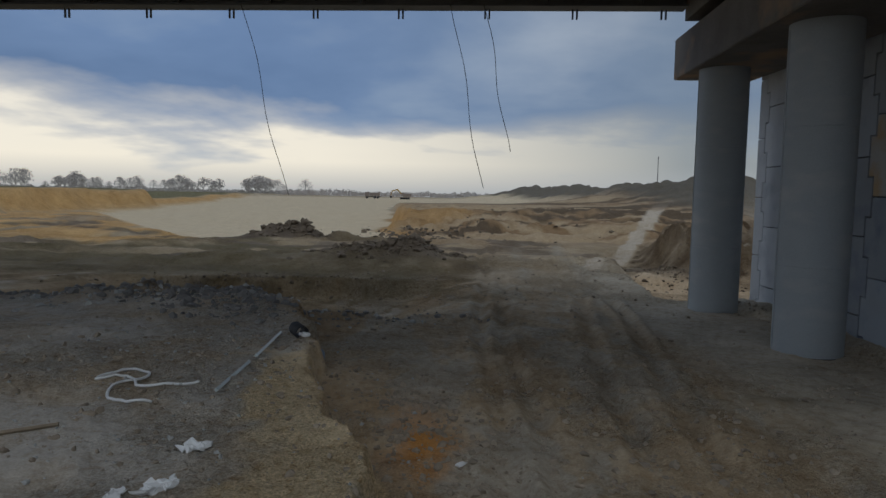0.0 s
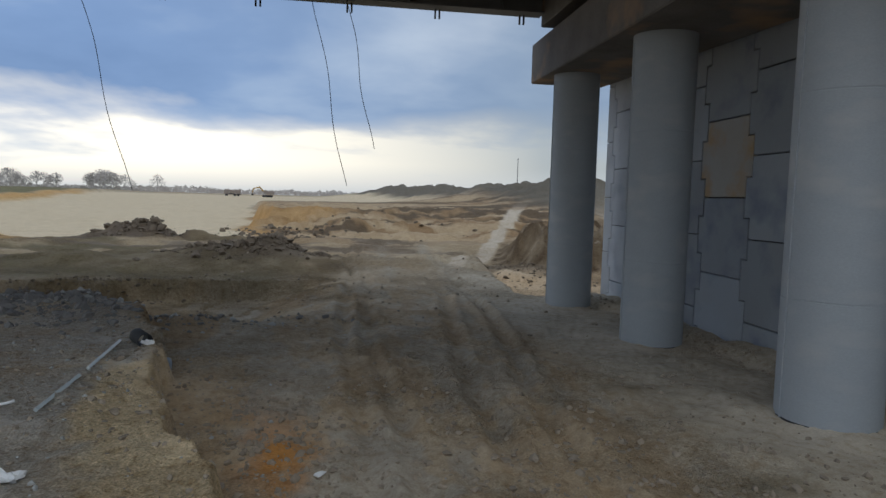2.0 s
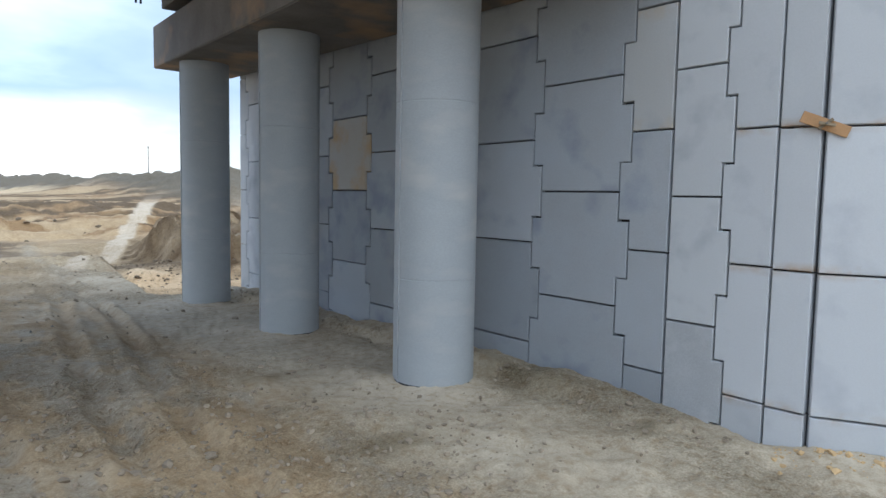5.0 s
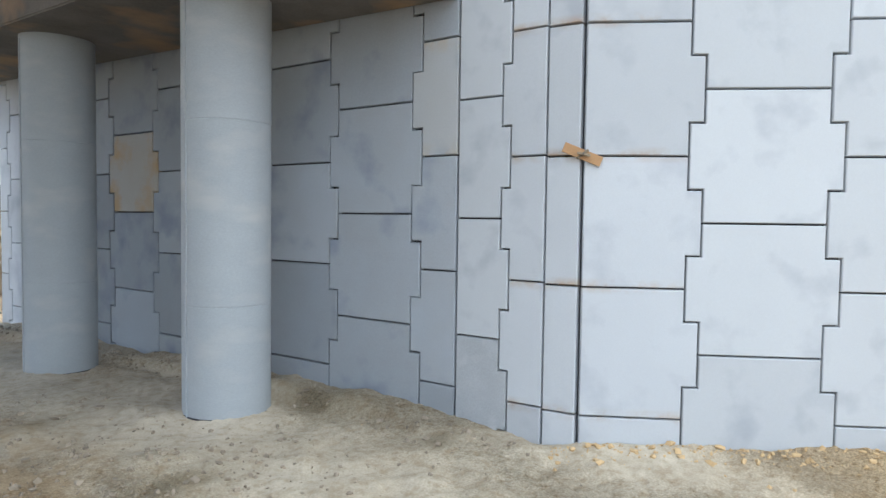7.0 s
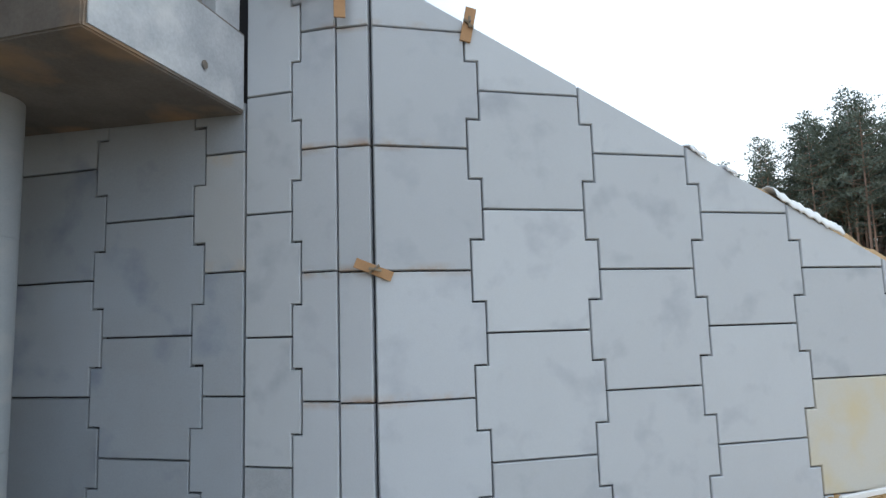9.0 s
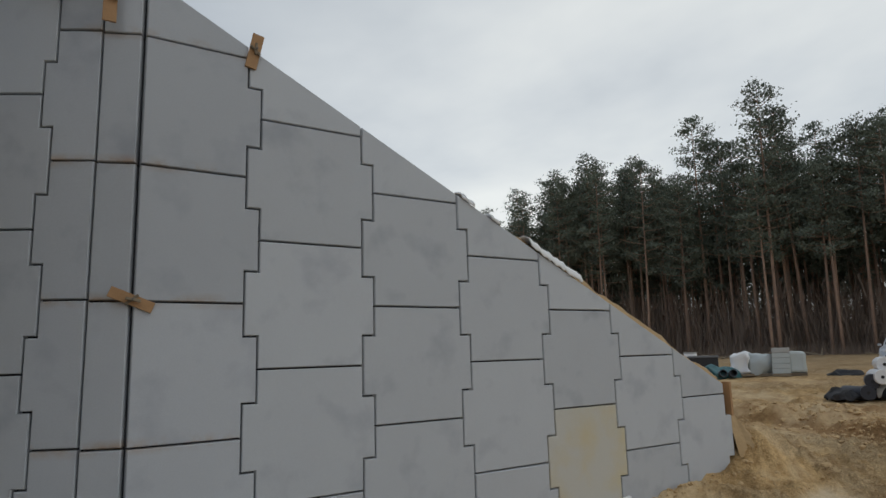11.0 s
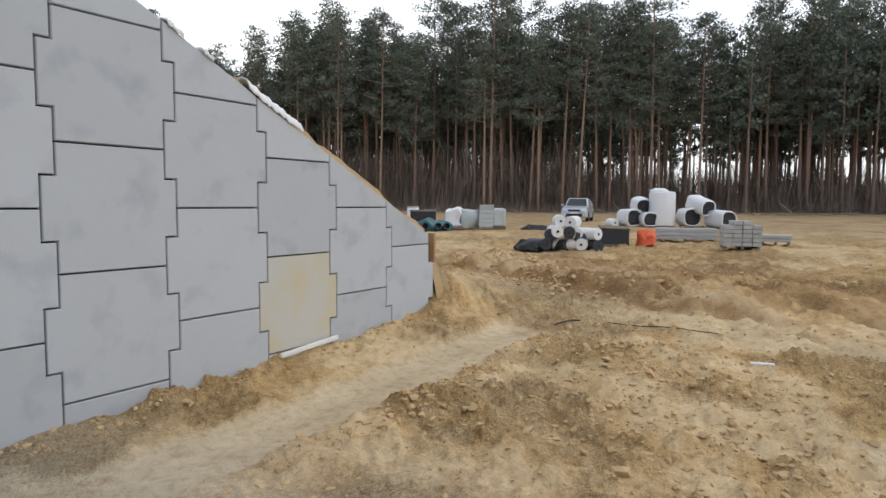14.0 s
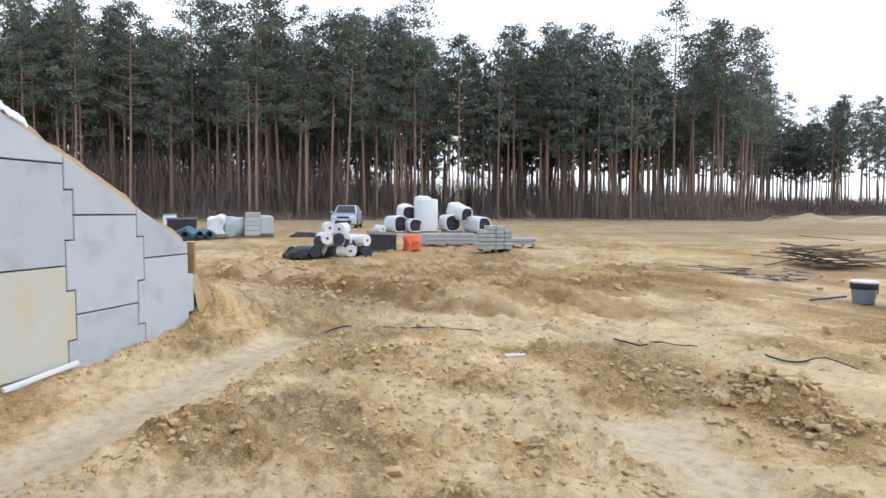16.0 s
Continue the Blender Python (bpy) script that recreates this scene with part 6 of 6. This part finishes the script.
def build_distance():
    rng = random.Random(77)
    meshes = [far_tree_mesh(k, 11 + k, 4.5 + 0.6 * k) for k in range(4)]
    for k in range(80):
        a = radians(rng.choice((rng.uniform(15, 40), rng.uniform(18, 32), 33.0, 19.0, rng.uniform(22, 30))) + rng.uniform(-1, 1))
        d = rng.uniform(380, 560)
        x, y = -7 - math.sin(a) * d, -2.7 + math.cos(a) * d
        tree = thing("bare_tree", "bare leafless tree on the far horizon", "tree", pose(x, y, on_ground(x, y) - 0.3, 0, 0, rng.uniform(0, 360)), "trees on the horizon")
        ob = new("crown", rng.choice(meshes))
        ob.parent = tree
        s = rng.uniform(0.45, 0.95)
        tree.scale = (s, s, s)
    # low hedges and copses along the horizon
    hedge_v, hedge_f = [], []
    for k in range(9000):
        a = radians(rng.uniform(-2, 42))
        d = rng.uniform(430, 520)
        tall = 2.2 + 3.0 * max(0.0, noise.noise(Vector((a * 26, 0.3, 0)))) + 1.2 * noise.noise(Vector((a * 120, 5.0, 0)))
        x, y = -7 - math.sin(a) * d, -2.7 + math.cos(a) * d
        z = on_ground(x, y) - 0.3 if k % 30 == 0 else z
        h, w = z + max(0.3, tall) * rng.random(), rng.uniform(0.3, 0.8)
        n = len(hedge_v)
        hedge_v += [(x - w, y, h), (x + w, y + rng.uniform(-1, 1), h + rng.uniform(-0.2, 0.2)), (x + rng.uniform(-0.5, 0.5), y, h + rng.uniform(0.4, 1.1))]
        hedge_f.append((n, n + 1, n + 2))
    me = bpy.data.meshes.new("far_hedges")
    me.from_pydata(hedge_v, [], hedge_f)
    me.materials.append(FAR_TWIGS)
    tagged(new("far_hedges", me), "hazy grey hedges and copses along the horizon", "hedge", kind="stuff")
    # dump truck and excavator working far off
    def far(az, d):
        a = radians(az)
        return -7 - math.sin(a) * d, -2.7 + math.cos(a) * d
    x, y = far(9.3, 300)
    truck = thing("dump_truck", "dusty dump truck far off on the earthworks", "truck", pose(x, y, on_ground(x, y), 0, 0, 5))
    part("skip", boxed((4.8, 2.4, 1.5), pose(0.9, 0, 2.0), 0.1), MACHINE, truck)
    part("cab", boxed((1.8, 2.3, 2.1), pose(-2.7, 0, 1.9), 0.15), MACHINE, truck)
    for k in (-2.7, 0.8, 2.2):
        for s in (-1, 1):
            part("wheel", lathe([(0.5, -0.15), (0.52, 0), (0.5, 0.15)], 20), BLACK, truck, at=pose(k, s * 1.0, 0.52, 90, 0, 0))
    part("chassis", boxed((7, 1.0, 0.4), pose(0, 0, 0.95), 0.05), BLACK, truck)
    x, y = far(6.6, 290)
    dig = thing("excavator", "tracked excavator far off on the earthworks", "excavator", pose(x, y, on_ground(x, y), 0, 0, 0))
    part("house", boxed((3.6, 2.6, 1.5), pose(1.4, 0, 1.9), 0.2), MACHINE, dig)
    part("cab", boxed((1.3, 1.1, 1.5), pose(-0.3, -0.7, 2.3), 0.15), MACHINE, dig)
    part("boom", tube([(-0.5, 0, 1.9), (-3.0, 0, 4.3), (-5.4, 0, 3.6)], [0.35, 0.4, 0.25], 6), YELLOW_STEEL, dig)
    part("arm", tube([(-5.3, 0, 3.8), (-5.9, 0, 1.6)], [0.25, 0.18], 6), YELLOW_STEEL, dig)
    part("bucket", boxed((0.9, 1.1, 0.8), pose(-5.8, 0, 1.1, 0, 20, 0), 0.15), BLACK, dig)
    for s in (-1, 1):
        part("track", boxed((4.2, 0.6, 0.9), pose(0.5, s * 1.0, 0.5), 0.3), BLACK, dig)
    # mast on the spoil ridge
    x, y = far(-15.0, 150)
    mast = thing("lattice_mast", "thin grey mast standing on the spoil ridge", "mast", pose(x, y, on_ground(x, y) - 0.5))
    part("pole", tube([(0, 0, 0), (0, 0, 7.2)], [0.10, 0.07], 6), STEEL, mast)
    part("crossarm", boxed((0.5, 0.1, 0.1), pose(0, 0, 6.9), 0.01), STEEL, mast)


build_distance()
